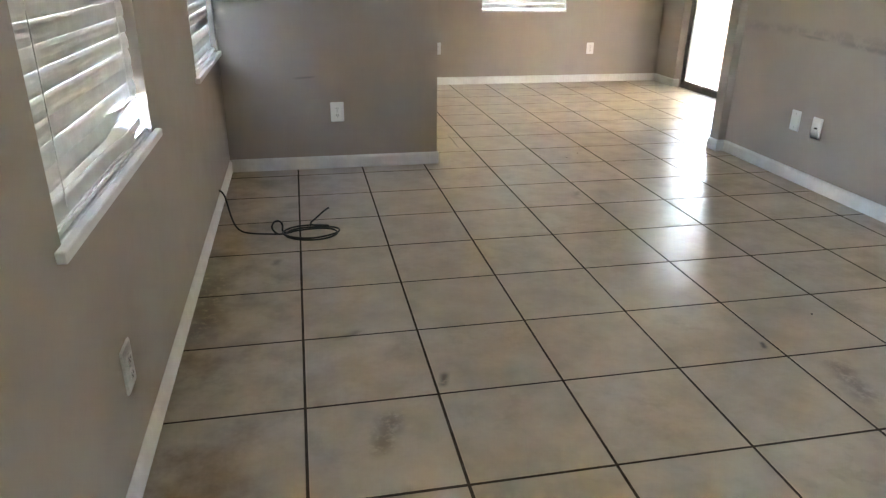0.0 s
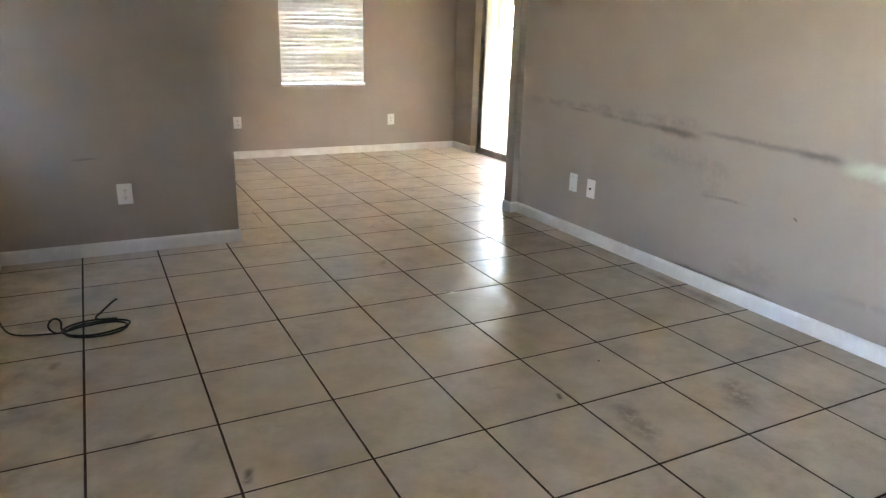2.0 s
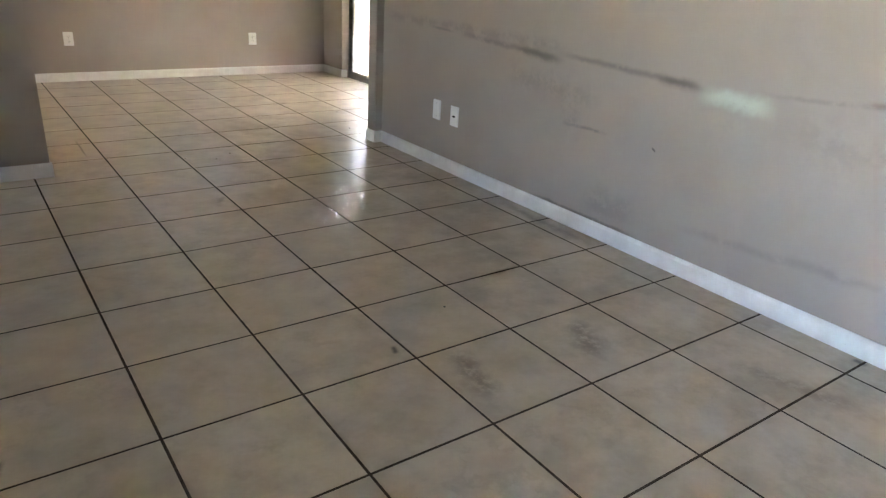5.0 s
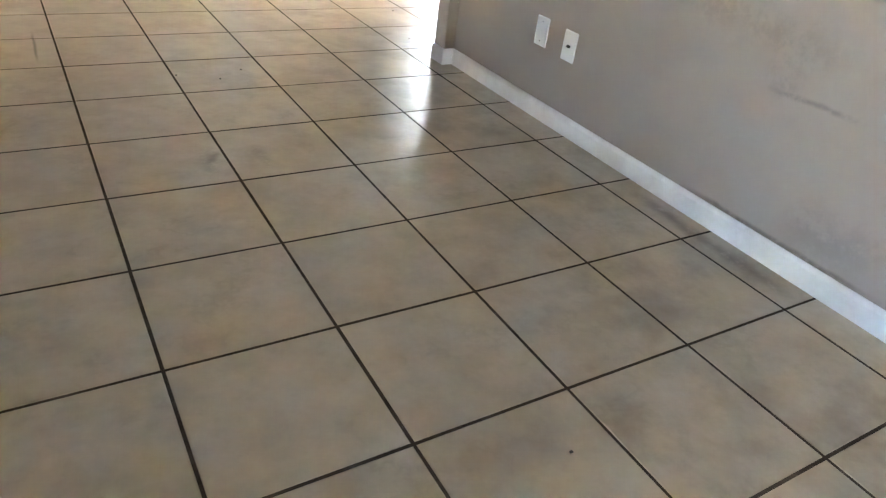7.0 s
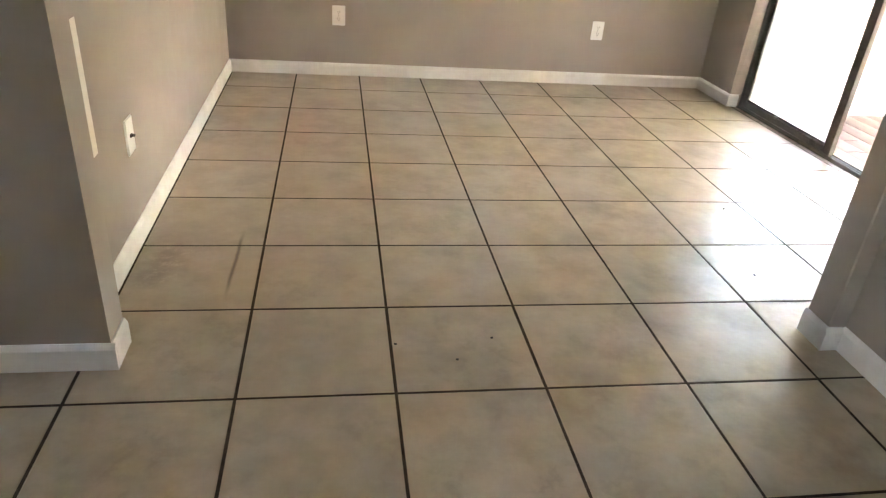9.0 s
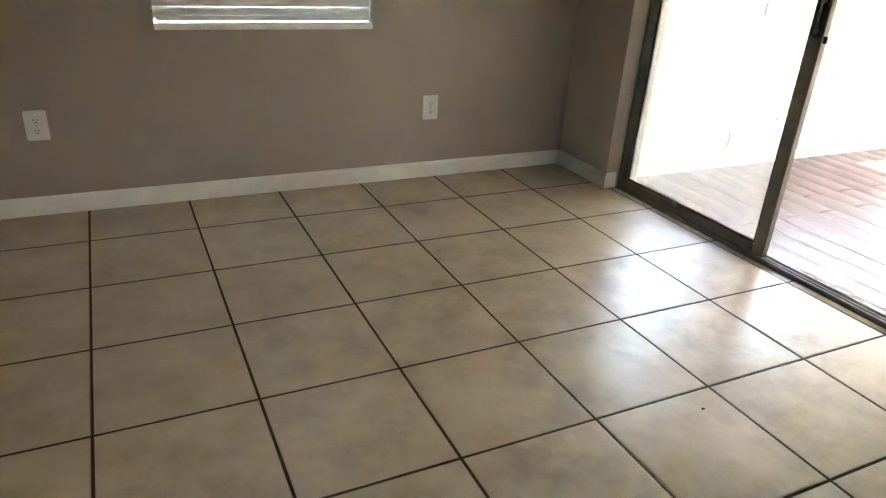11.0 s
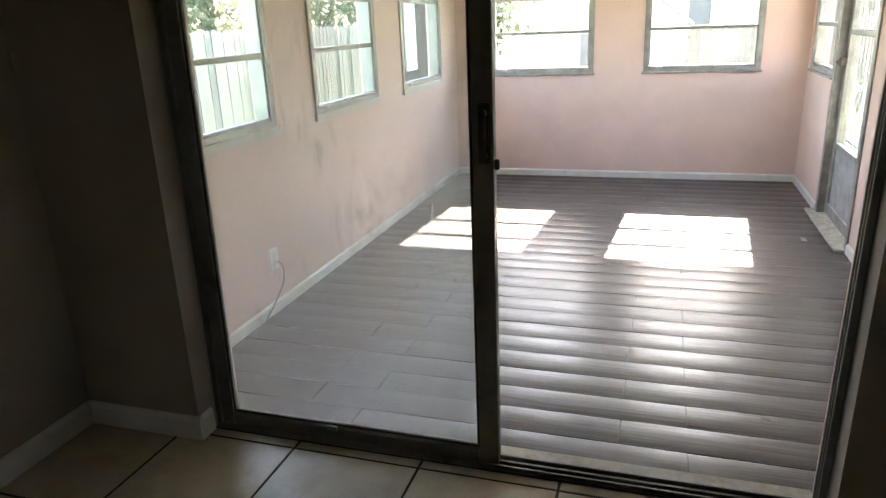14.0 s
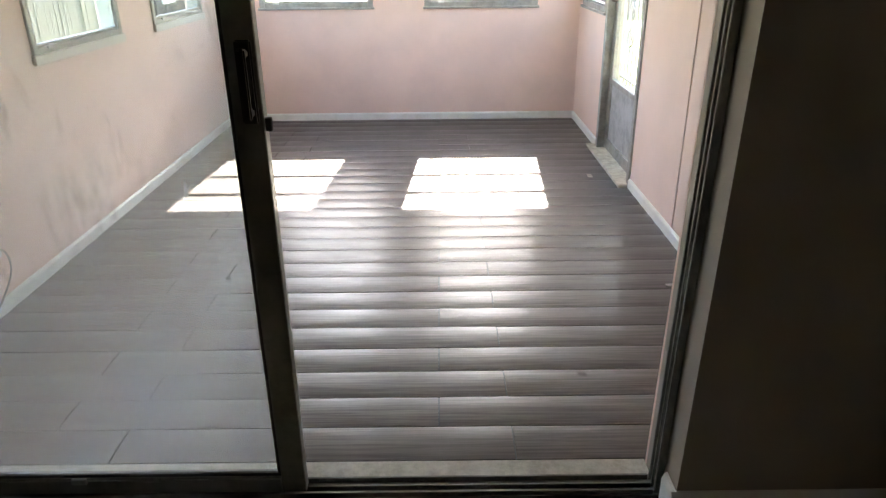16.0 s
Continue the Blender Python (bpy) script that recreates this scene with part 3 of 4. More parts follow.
def sliding_door():
    root = empty("sliding_door", pose(4.15, 4.75, 0))
    tagged(root, "dark bronze aluminium sliding glass door, half open", "door")
    y0, y1 = 3.847 - 4.75, 5.648 - 4.75
    f = []
    for a in (y0, y1 - 0.022):
        f.append((0.0, 0.052, a, a + (0.010 if a == y0 else 0.016), 0.0, 2.05))
    for off in (0.0, 0.022, 0.044):
        f.append((off, off + 0.008, y0 + 0.006, y0 + 0.018, 0.0, 2.04))
        f.append((off, off + 0.008, y1 - 0.026, y1 - 0.014, 0.0, 2.04))
    f.append((0.0, 0.052, y0, y1, 2.02, 2.055))
    frame_ob = boxes("frame", f, M_BRONZE, 0.0015, root)
    lean(frame_ob, -2.0, -0.5, 0.014)
    lean(frame_ob, 0.5, 2.0, 0.015)
    t = [(-0.006, 0.053, y0 + 0.005, y1 - 0.005, -0.018, 0.004)]
    for off in (-0.004, 0.018, 0.046):
        t.append((off, off + 0.006, y0 + 0.02, y1 - 0.02, 0.0, 0.018))
    boxes("track", t, M_BRONZE, 0.001, root)

    def panel(x, a, b, mat, glass, stile_a, stile_b):
        p = [(x, x + 0.03, a, a + stile_a, 0.014, 2.015), (x, x + 0.03, b - stile_b, b, 0.014, 2.015),
             (x + 0.001, x + 0.029, a + stile_a, b - stile_b, 0.014, 0.060), (x + 0.001, x + 0.029, a + stile_a, b - stile_b, 1.95, 2.015),
             (x - 0.003, x + 0.002, a + stile_a, b - stile_b, 0.048, 0.056)]
        lean(boxes("panel_frame", p, M_BRONZE, 0.002, root), b - 0.08, b + 0.08, 0.015)
        bead = [(x + 0.004, x + 0.012, a + stile_a, b - stile_b, 0.058, 0.068), (x + 0.004, x + 0.012, a + stile_a, a + stile_a + 0.008, 0.068, 1.95),
                (x + 0.004, x + 0.012, b - stile_b - 0.008, b - stile_b, 0.068, 1.95)]
        lean(boxes("glazing_bead", bead, M_SLOT, 0.001, root), b - 0.08, b + 0.08, 0.015)
        g = boxes("glass_pane", [(x + 0.012, x + 0.017, a + stile_a - 0.005, b - stile_b + 0.005, 0.055, 1.955)], glass, 0.0, root)
        g.visible_shadow = False

    panel(0.006, 4.690 - 4.75, y1 - 0.02, M_BRONZE, M_HAZY, 0.056, 0.05)
    h = [(-0.004, 0.006, 4.697 - 4.75, 4.727 - 4.75, 0.90, 1.05), (-0.028, -0.004, 4.702 - 4.75, 4.716 - 4.75, 0.915, 0.930),
         (-0.028, -0.004, 4.702 - 4.75, 4.716 - 4.75, 1.020, 1.035), (-0.034, -0.024, 4.701 - 4.75, 4.717 - 4.75, 0.912, 1.038)]
    tagged(boxes("handle", h, M_SLOT, 0.003, root, 2), "black pull handle")
    boxes("latch", [(0.012, 0.024, 4.678 - 4.75, 4.692 - 4.75, 0.882, 0.908)], M_SLOT, 0.002, root)
    boxes("clip", [(-0.006, 0.004, 5.20 - 4.75, 5.235 - 4.75, 0.050, 0.066)], M_ALU, 0.002, root)
    return root


sliding_door()
sill_d = boxes("door_sill", [(4.204, 4.292, 3.847, 5.648, -0.045, -0.012)], M_SILL, 0.004)
tagged(sill_d, "worn off-white wooden door sill above the step", "sill", kind="structure")



# ---------------------------------------------------------------- windows
def lite_window(name, width, z0, z1, rails, m, label, deep=0.05, board=False):
    """Aluminium window; local x along the wall, y towards the room is negative."""
    root = empty(name, m)
    tagged(root, label, "window", kind="structure")
    w = 0.042
    fr = [(0, w, -0.012, deep, z0, z1), (width - w, width, -0.012, deep, z0, z1), (w, width - w, -0.012, deep, z0, z0 + w), (w, width - w, -0.012, deep, z1 - w, z1)]
    boxes("frame", fr, M_ALU, 0.003, root)
    tr = [(w, w + 0.012, 0.0, 0.03, z0 + w, z1 - w), (width - w - 0.012, width - w, 0.0, 0.03, z0 + w, z1 - w)]
    for z in rails:
        tr.append((w + 0.012, width - w - 0.012, -0.002, 0.032, z - 0.014, z + 0.014))
    tr += [(w + 0.012, width - w - 0.012, 0.0, 0.03, z0 + w, z0 + w + 0.014), (w + 0.012, width - w - 0.012, 0.0, 0.03, z1 - w - 0.014, z1 - w)]
    boxes("sash", tr, M_ALU, 0.002, root)
    zs = [z0 + w + 0.01, *rails, z1 - w - 0.01]
    for a, b in zip(zs, zs[1:]):
        g = boxes("pane", [(w + 0.008, width - w - 0.008, 0.012, 0.016, a, b)], M_GLASS, 0.0, root)
        g.visible_shadow = False
    if board:
        boxes("sill", [(-0.012, width + 0.012, -0.022, 0.0, z0 - 0.034, z0 + 0.012)], M_SILLBOARD, 0.003, root)
    else:
        boxes("sill", [(-0.012, width + 0.012, -0.028, 0.0, z0 - 0.014, z0 + 0.004)], M_ALU, 0.003, root)
    boxes("operator", [(width * 0.12, width * 0.12 + 0.05, -0.024, -0.010, z0 + w - 0.012, z0 + w + 0.006)], M_IRON, 0.003, root)
    return root


RAILS = (1.120, 1.412)
for i, (a, b, z0, z1) in enumerate(FARW):
    # local x runs down the wall, towards smaller y
    lite_window(f"window_{i + 1}", b - a, z0, z1, RAILS, pose(SX1, b, 0, 0, 0, -90), "grey aluminium awning window with clear panes", 0.09)
for i, (a, b, z0, z1) in enumerate(LEFTW):
    lite_window(f"window_{i + 3}", b - a, z0, z1, RAILS if i < 2 else (1.412,), pose(a, SY1, 0), "grey aluminium window in a pink wall", 0.09, True)
lite_window("window_6", 0.84, 0.77, LZ1, RAILS, pose(8.87, SY0, 0, 0, 0, 180), "grey aluminium window beside the storm door", 0.09)


def blind_window(name, width, m, z0, out, label):
    """A white window deep in the wall with its sill; local x along the wall, the room at negative y."""
    root = empty(name, m)
    tagged(root, label, "window", kind="structure")
    h1 = HEAD
    w = 0.045
    boxes("frame", [(0, w, 0.13, 0.18, z0, h1), (width - w, width, 0.13, 0.18, z0, h1), (w, width - w, 0.13, 0.18, z0, z0 + w), (w, width - w, 0.13, 0.18, h1 - w, h1),
                    (w, width - w, 0.132, 0.176, (z0 + h1) / 2 - 0.02, (z0 + h1) / 2 + 0.02)], M_TRIM, 0.003, root)
    g = boxes("pane", [(w - 0.005, width - w + 0.005, 0.150, 0.154, z0 + w - 0.005, h1 - w + 0.005)], M_GLASS, 0.0, root)
    g.visible_shadow = False
    boxes("sill", [(-out, width + out, -0.006 - 0.35 * out, 0.0, z0 - 0.016, z0 + 0.010), (0.001, width - 0.001, 0.0, 0.13, z0 - 0.002, z0 + 0.010)], M_TRIM, 0.003, root)
    return root


def slat_mesh(length, tilt):
    verts, faces = [], []
    n, half = 6, 0.025
    for x in (0.0, length):
        for k in range(n + 1):
            s = -half + 2 * half * k / n
            c = 0.0035 * (1 - (s / half) ** 2)
            for t in (0.0, -0.0028):
                a, b = s, c + t
                verts.append((x, a * math.cos(tilt) - b * math.sin(tilt), a * math.sin(tilt) + b * math.cos(tilt)))
    r = 2 * (n + 1)
    for k in range(n):
        for t in (0, 1):
            a = 2 * k + t
            faces.append([a, a + 2, a + 2 + r, a + r])
    for k in (0, n):
        faces.append([2 * k, 2 * k + 1, 2 * k + 1 + r, 2 * k + r])
    for s in (0, r):
        faces.append([s + 2 * k for k in range(n + 1)] + [s + 2 * k + 1 for k in range(n, -1, -1)])
    me = bpy.data.meshes.new("slat")
    me.from_pydata(verts, [], faces)
    bm = bmesh.new()
    bm.from_mesh(me)
    bmesh.ops.recalc_face_normals(bm, faces=bm.faces)
    bm.to_mesh(me)
    bm.free()
    me.materials.append(M_SLAT)
    return me


def bent_slat(root, length, z, drop, lift, twist, y):
    """A broken slat: straight, then kinked and twisted towards its far end."""
    verts, faces = [], []
    steps, n, half = 18, 4, 0.025
    for i in range(steps + 1):
        u = i / steps
        k = max(0.0, (u - 0.55) / 0.45)
        zz = z - drop * u + lift * k * k
        a = radians(78) + twist * k + 0.5 * math.sin(9 * k) * k
        for j in range(n + 1):
            s = -half + 2 * half * j / n
            verts.append((length * u * (1 - 0.02 * k), y - 0.03 * math.sin(4 * k) * k + s * math.cos(a), zz + s * math.sin(a) + 0.006 * math.sin(13 * u) * k))
    for i in range(steps):
        for j in range(n):
            a = i * (n + 1) + j
            faces.append([a, a + 1, a + n + 2, a + n + 1])
    ob = mesh_from("bent_slat", verts, faces, M_SLAT, root, True)
    sol = ob.modifiers.new("thick", "SOLIDIFY")
    sol.thickness = 0.0028
    return ob


BLIND_Y = 0.032


def blind(width, m, z0, bent, tilt, label, lift=0.03):
    root = empty("window_blind", m)
    tagged(root, label, "blind", group="window blinds")
    length = width - 0.003
    boxes("headrail", [(0.008, width - 0.008, BLIND_Y - 0.028, BLIND_Y + 0.028, HEAD - 0.06, HEAD - 0.002)], M_WHITE, 0.004, root)
    me = slat_mesh(length, radians(tilt))
    z = HEAD - 0.085
    low = z0 + lift + 0.045 + (0.075 if bent else 0.0)
    if bent:
        pitch = 0.0455
    else:
        span_z = z - (z0 + lift + 0.024)
        pitch = span_z / round(span_z / 0.0455)
        low = z0 + lift + 0.02
    while z > low:
        s = new("slat", me)
        s.parent = root
        s.matrix_basis = pose(0.0015, BLIND_Y, z, random.uniform(-2, 2), random.uniform(-0.25, 0.25), 0)
        z -= pitch
    if bent:
        bent_slat(root, length, z + 0.004, 0.0, 0.045, 1.9, BLIND_Y)
        bent_slat(root, length, z - 0.034, 0.004, 0.03, -1.3, BLIND_Y - 0.004)
        bent_slat(root, length, z - 0.062, 0.012, 0.06, 1.0, BLIND_Y - 0.010)
    boxes("bottom_rail", [(0.01, width - 0.01, BLIND_Y - 0.024, BLIND_Y + 0.024, z0 + lift - 0.012, z0 + lift + 0.008)], M_WHITE, 0.005, root, 2)
    for u in (0.14, 0.86):
        for y in (BLIND_Y - 0.013, BLIND_Y + 0.013):
            boxes("ladder_cord", [(width * u - 0.0015, width * u + 0.0015, y - 0.001, y + 0.001, z0 + lift, HEAD - 0.06)], M_WHITE, 0.0, root)
    return root


BW = "white faux-wood window blind with half-closed slats"
pw1, pw2, pw3 = pose(XL, -0.03, 0, 0, 0, 90), pose(XL, 2.01, 0, 0, 0, 90), pose(1.99, YF, 0)
blind_window("window_7", 0.94, pw1, SILL, 0.045, "white window with a painted sill in a taupe wall")
blind_window("window_8", 0.94, pw2, SILL, 0.045, "white window with a painted sill near the corner")
blind_window("window_9", 0.94, pw3, 0.765, 0.002, "white window in the dining room end wall")
# unseen window and blind, added so that daylight falls on the long wall
blind_window("window_10", 0.94, pose(XL, -2.45, 0, 0, 0, 90), SILL, 0.045, "unseen white window added to light the long wall")
blind(0.94, pose(XL, -2.45, 0, 0, 0, 90), SILL, False, 6, "unseen white blind added to steer daylight with its open slats")
blind(0.94, pw1, SILL, True, 82, "white faux-wood blind with bent broken bottom slats", 0.02)
blind(0.94, pw2, SILL, False, 82, BW)
blind(0.94, pw3, 0.765, False, 82, BW)


# ---------------------------------------------------------------- storm door of the sunroom
def storm_door():
    root = empty("storm_door", pose(7.965, SY0, SZ, 0, 0, 180))
    tagged(root, "aluminium storm door with glass and scrolled grille", "door")
    # local x from the hinge side towards the house, y out of the room
    W = 0.91
    boxes("frame", [(-0.02, 0.035, -0.02, 0.10, 0.0, 2.06), (W - 0.035, W + 0.02, -0.012, 0.10, 0.0, 2.06), (0.03, W - 0.03, -0.012, 0.10, 2.0, 2.06)], M_ALU, 0.003, root)
    boxes("leaf_frame", [(0.035, 0.11, 0.03, 0.06, 0.03, 2.0), (W - 0.11, W - 0.035, 0.03, 0.06, 0.03, 2.0), (0.11, W - 0.11, 0.03, 0.06, 0.03, 0.11),
                         (0.11, W - 0.11, 0.03, 0.06, 0.505, 0.545), (0.11, W - 0.11, 0.03, 0.06, 1.265, 1.30), (0.11, W - 0.11, 0.03, 0.06, 1.93, 2.0)], M_ALU, 0.003, root)
    boxes("kick_panel", [(0.11, W - 0.11, 0.04, 0.05, 0.105, 0.51)], M_GREYPANEL, 0.002, root)
    for a, b in ((0.545, 1.265), (1.30, 1.93)):
        g = boxes("pane", [(0.105, W - 0.105, 0.044, 0.048, a, b)], M_GLASS, 0.0, root)
        g.visible_shadow = False
    bars = [(0.11 + 0.69 * k / 8 - 0.006, 0.11 + 0.69 * k / 8 + 0.006, 0.085, 0.097, 0.10, 2.0) for k in range(9)]
    bars += [(0.10, W - 0.10, 0.084, 0.098, z, z + 0.014) for z in (0.11, 0.56, 1.26, 1.95)]
    boxes("grille", bars, M_IRON, 0.0, root)
    cu = bpy.data.curves.new("scroll", "CURVE")
    cu.dimensions, cu.bevel_depth, cu.bevel_resolution = "3D", 0.006, 2
    for cx in (0.283, 0.628):
        for cz, s in ((0.85, 1), (1.02, -1), (1.45, 1), (1.62, -1)):
            sp = cu.splines.new("POLY")
            pts = [(cx + s * 0.012 * k ** 0.9 * math.cos(k * 0.75) * 0.5, 0.091, cz + 0.012 * k ** 0.9 * math.sin(k * 0.75) * 0.5) for k in range(20)]
            sp.points.add(len(pts) - 1)
            for q, pt in zip(sp.points, pts):
                q.co = (*pt, 1)
    cu.materials.append(M_IRON)
    sc = new("scrollwork", cu)
    sc.parent = root
    boxes("handle", [(0.075, 0.115, -0.012, 0.03, 1.06, 1.12), (0.055, 0.125, -0.03, -0.008, 1.075, 1.10)], M_BRASS, 0.006, root, 2)
    return root


storm_door()
thr = boxes("door_threshold", [(7.03, 8.06, SY0 - 0.10, SY0 + 0.075, SZ, SZ + 0.022)], M_SILL, 0.005)
tagged(thr, "worn off-white wooden threshold board at storm door", "threshold", kind="structure")


# ---------------------------------------------------------------- wall plates
def plate(kind_of, m, label):
    """Wall plate in local xz, facing negative y."""
    name = {"outlet": "wall_outlet", "blank": "blank_wall_plate", "coax": "cable_wall_plate"}[kind_of]
    root = boxes(name, [(-0.0415, 0.0415, -0.007, 0.0005, -0.0615, 0.0615)], M_WHITE, 0.0032, None, 2)
    root.matrix_world = m
    tagged(root, label, "wall plate", group="wall plates")
    if kind_of == "outlet":
        for z in (-0.0215, 0.0215):
            bm = bmesh.new()
            r = bmesh.ops.create_cone(bm, cap_ends=True, segments=20, radius1=0.0175, radius2=0.0168, depth=0.004)
            bmesh.ops.rotate(bm, verts=bm.verts, cent=(0, 0, 0), matrix=Matrix.Rotation(radians(90), 3, "X"))
            for v in bm.verts:
                v.co.z = max(-0.0135, min(0.0135, v.co.z))
                v.co += Vector((0, -0.0085, z))
            me = bpy.data.meshes.new("receptacle")
            bm.to_mesh(me)
            bm.free()
            me.materials.append(M_WHITE)
            o = new("receptacle", me)
            o.parent = root
            boxes("slot", [(-0.008, -0.0055, -0.0115, -0.0100, z - 0.002, z + 0.0075), (0.0055, 0.008, -0.0115, -0.0100, z - 0.002, z + 0.0075),
                           (-0.0025, 0.0025, -0.0115, -0.0100, z - 0.0105, z - 0.0055)], M_SLOT, 0.0, root)
        boxes("screw", [(-0.003, 0.003, -0.0085, -0.006, -0.003, 0.003)], M_ALU, 0.001, root)
    elif kind_of == "coax":
        boxes("jack", [(-0.009, 0.009, -0.012, -0.006, -0.005, 0.005), (-0.003, 0.009, -0.02, -0.011, -0.003, 0.003)], M_SLOT, 0.001, root)
    else:
        for z in (-0.041, 0.041):
            boxes("screw", [(-0.003, 0.003, -0.0085, -0.006, z - 0.003, z + 0.003)], M_ALU, 0.001, root)
    return root


OL = "white duplex electrical outlet on the wall"
plate("outlet", pose(0.266, YS, 0.362, 0, 0, 0), OL)
plate("outlet", pose(1.505, YF, 0.382, 0, 0, 0), OL)
plate("outlet", pose(3.246, YF, 0.366, 0, 0, 0), OL)
plate("blank", pose(XR, 2.330, 0.365, 0, 0, -90), "white blank wall plate on scuffed wall")
plate("coax", pose(XR, 2.140, 0.358, 0, 0, -90), "white cable jack plate on scuffed wall")
plate("outlet", pose(XR, -0.678, 0.366, 0, 0, -90), OL)
plate("outlet", pose(XL, 0.215, 0.318, 0, 0, 90), OL)
plate("coax", pose(0.805, 3.765, 0.375, 0, 0, 90), "white wall plate beside the partition")
plate("outlet", pose(5.50, SY1, 0.088, 0, 0, 0), "white outlet with a plugged cord on pink wall")

# pale streak by the partition's corner
streak = boxes("pale_streak", [(0.805, 0.8068, 3.385, 3.455, 0.43, 0.81)], M_PALESTREAK, 0.0005)
tagged(streak, "pale vertical streak on taupe wall", "wall patch")


# ---------------------------------------------------------------- cables
def cable(name, points, radius, mat, label):
    cu = bpy.data.curves.new(name, "CURVE")
    cu.dimensions, cu.bevel_depth, cu.bevel_resolution, cu.resolution_u = "3D", radius, 3, 8
    sp = cu.splines.new("NURBS")
    sp.points.add(len(points) - 1)
    for q, pt in zip(sp.points, points):
        q.co = (*pt, 1)
    sp.use_endpoint_u, sp.order_u = True, 4
    cu.materials.append(mat)
    return tagged(new(name, cu), label, "cable")


def coil_points():
    pts = [(XL + 0.002, 2.30, 0.105), (XL + 0.03, 2.29, 0.10), (XL + 0.055, 2.17, 0.03), (-0.30, 1.98, 0.006), (-0.22, 1.93, 0.005), (-0.10, 1.91, 0.005)]
    cx, cy = 0.135, 1.865
    for k in range(26):
        a = radians(165 - 34 * k)
        rx, ry = 0.165 + 0.012 * math.sin(k), 0.085 + 0.01 * math.cos(1.7 * k)
        pts.append((cx + rx * math.cos(a), cy + ry * math.sin(a), 0.006 + 0.0009 * k))
    pts += [(0.10, 1.93, 0.03), (0.16, 1.96, 0.05), (0.22, 2.0, 0.085), (0.245, 2.01, 0.09)]
    return [(-0.35 + (px + 0.35) * 0.84, py - 0.04, pz) if px > -0.35 else (px, py, pz) for px, py, pz in pts]


cable("coiled_cable", coil_points(), 0.0045, M_CABLE, "black coaxial cable coiled loosely on the tile floor")
cable("cable_loop", [(-0.35 + (px + 0.35) * 0.84, py - 0.04, pz) for px, py, pz in (
    (-0.06, 1.90, 0.006), (-0.10, 1.90, 0.03), (-0.085, 1.905, 0.07), (-0.045, 1.905, 0.078), (-0.02, 1.90, 0.045), (-0.045, 1.895, 0.010), (0.02, 1.90, 0.012))],
      0.0045, M_CABLE, "black cable loop standing up from the coil")
cable("power_cord", [(5.505, SY1 - 0.010, 0.07), (5.515, SY1 - 0.03, 0.075), (5.545, SY1 - 0.035, 0.02), (5.53, SY1 - 0.03, -0.06), (5.44, SY1 - 0.025, -0.13),
                     (5.36, SY1 - 0.03, -0.17), (5.30, SY1 - 0.03, -0.196)], 0.004, M_GREYCABLE, "thin grey power cord hanging from an outlet")

# small litter
chip = boxes("paint_chip", [(7.25, 7.31, 3.355, 3.385, SZ + 0.003, SZ + 0.008)], M_SILL, 0.001)
tagged(chip, "small pale wood chip on plank floor", "debris")
chip2 = boxes("paint_chip", [(5.63, 5.655, 3.28, 3.36, SZ + 0.003, SZ + 0.009)], M_ALU, 0.002)
tagged(chip2, "small grey metal scrap on plank floor", "debris")
for x, y in ((1.94, 3.10), (1.82, 3.0), (1.65, 3.08), (3.18, 4.02), (3.0, 3.45), (1.93, 0.66)):
    g = boxes("grit", [(x, x + 0.008, y, y + 0.006, 0.0, 0.004)], M_SLOT, 0.001)
    tagged(g, "tiny dark crumb of dirt on floor tile", "debris", group="crumbs of dirt")


# ---------------------------------------------------------------- outdoors
GZ = -0.42
tagged(boxes("ground", [(-300, 600, -400, 400, GZ - 0.5, GZ)], M_GRASS), "patchy green lawn reaching to the distance", "lawn", kind="structure")


def fence(name, x0, y0, x1, y1, top, mat, label, board=0.14):
    root = empty(name, pose(x0, y0, GZ, 0, 0, math.degrees(math.atan2(y1 - y0, x1 - x0))))
    tagged(root, label, "fence")
    length = math.hypot(x1 - x0, y1 - y0)
    h = top - GZ
    n = int(length / (board + 0.008))
    prof = [(0.004, 0), (board, 0), (board, h - 0.04), (board - 0.035, h), (0.035, h), (0.004, h - 0.04)]
    verts = [(a, t, z) for t in (0.0, 0.018) for a, z in prof]
    faces = [[0, 1, 2, 3, 4, 5], [6, 7, 8, 9, 10, 11]] + [[i, (i + 1) % 6, 6 + (i + 1) % 6, 6 + i] for i in range(6)]
    first = mesh_from("board", verts, faces, mat, root)
    for i in range(1, n):
        o = new("board", first.data)
        o.parent = root
        o.matrix_basis = pose(i * (board + 0.008), random.uniform(-0.006, 0.006), random.uniform(-0.02, 0.015), 0, random.uniform(-0.5, 0.5), 0)
    boxes("rail", [(0, length, -0.045, -0.007, z, z + 0.09) for z in (0.3, h * 0.5, h - 0.35)], mat, 0.0, root)
    return root


fence("garden_fence", 26.0, 10.6, 4.0, 10.6, 1.28, M_FENCE, "weathered grey wooden picket-top privacy fence")
# unseen fence, added to hold sky light off the west windows
fence("sky_block_fence", -3.6, 9.0, -3.6, -7.0, 1.35, M_FENCE, "unseen grey board fence added to cut sky light")
fence("back_fence", 22.0, -4.5, 22.0, 3.9, 0.95, M_BROWNFENCE, "brown weathered board fence behind the shed")


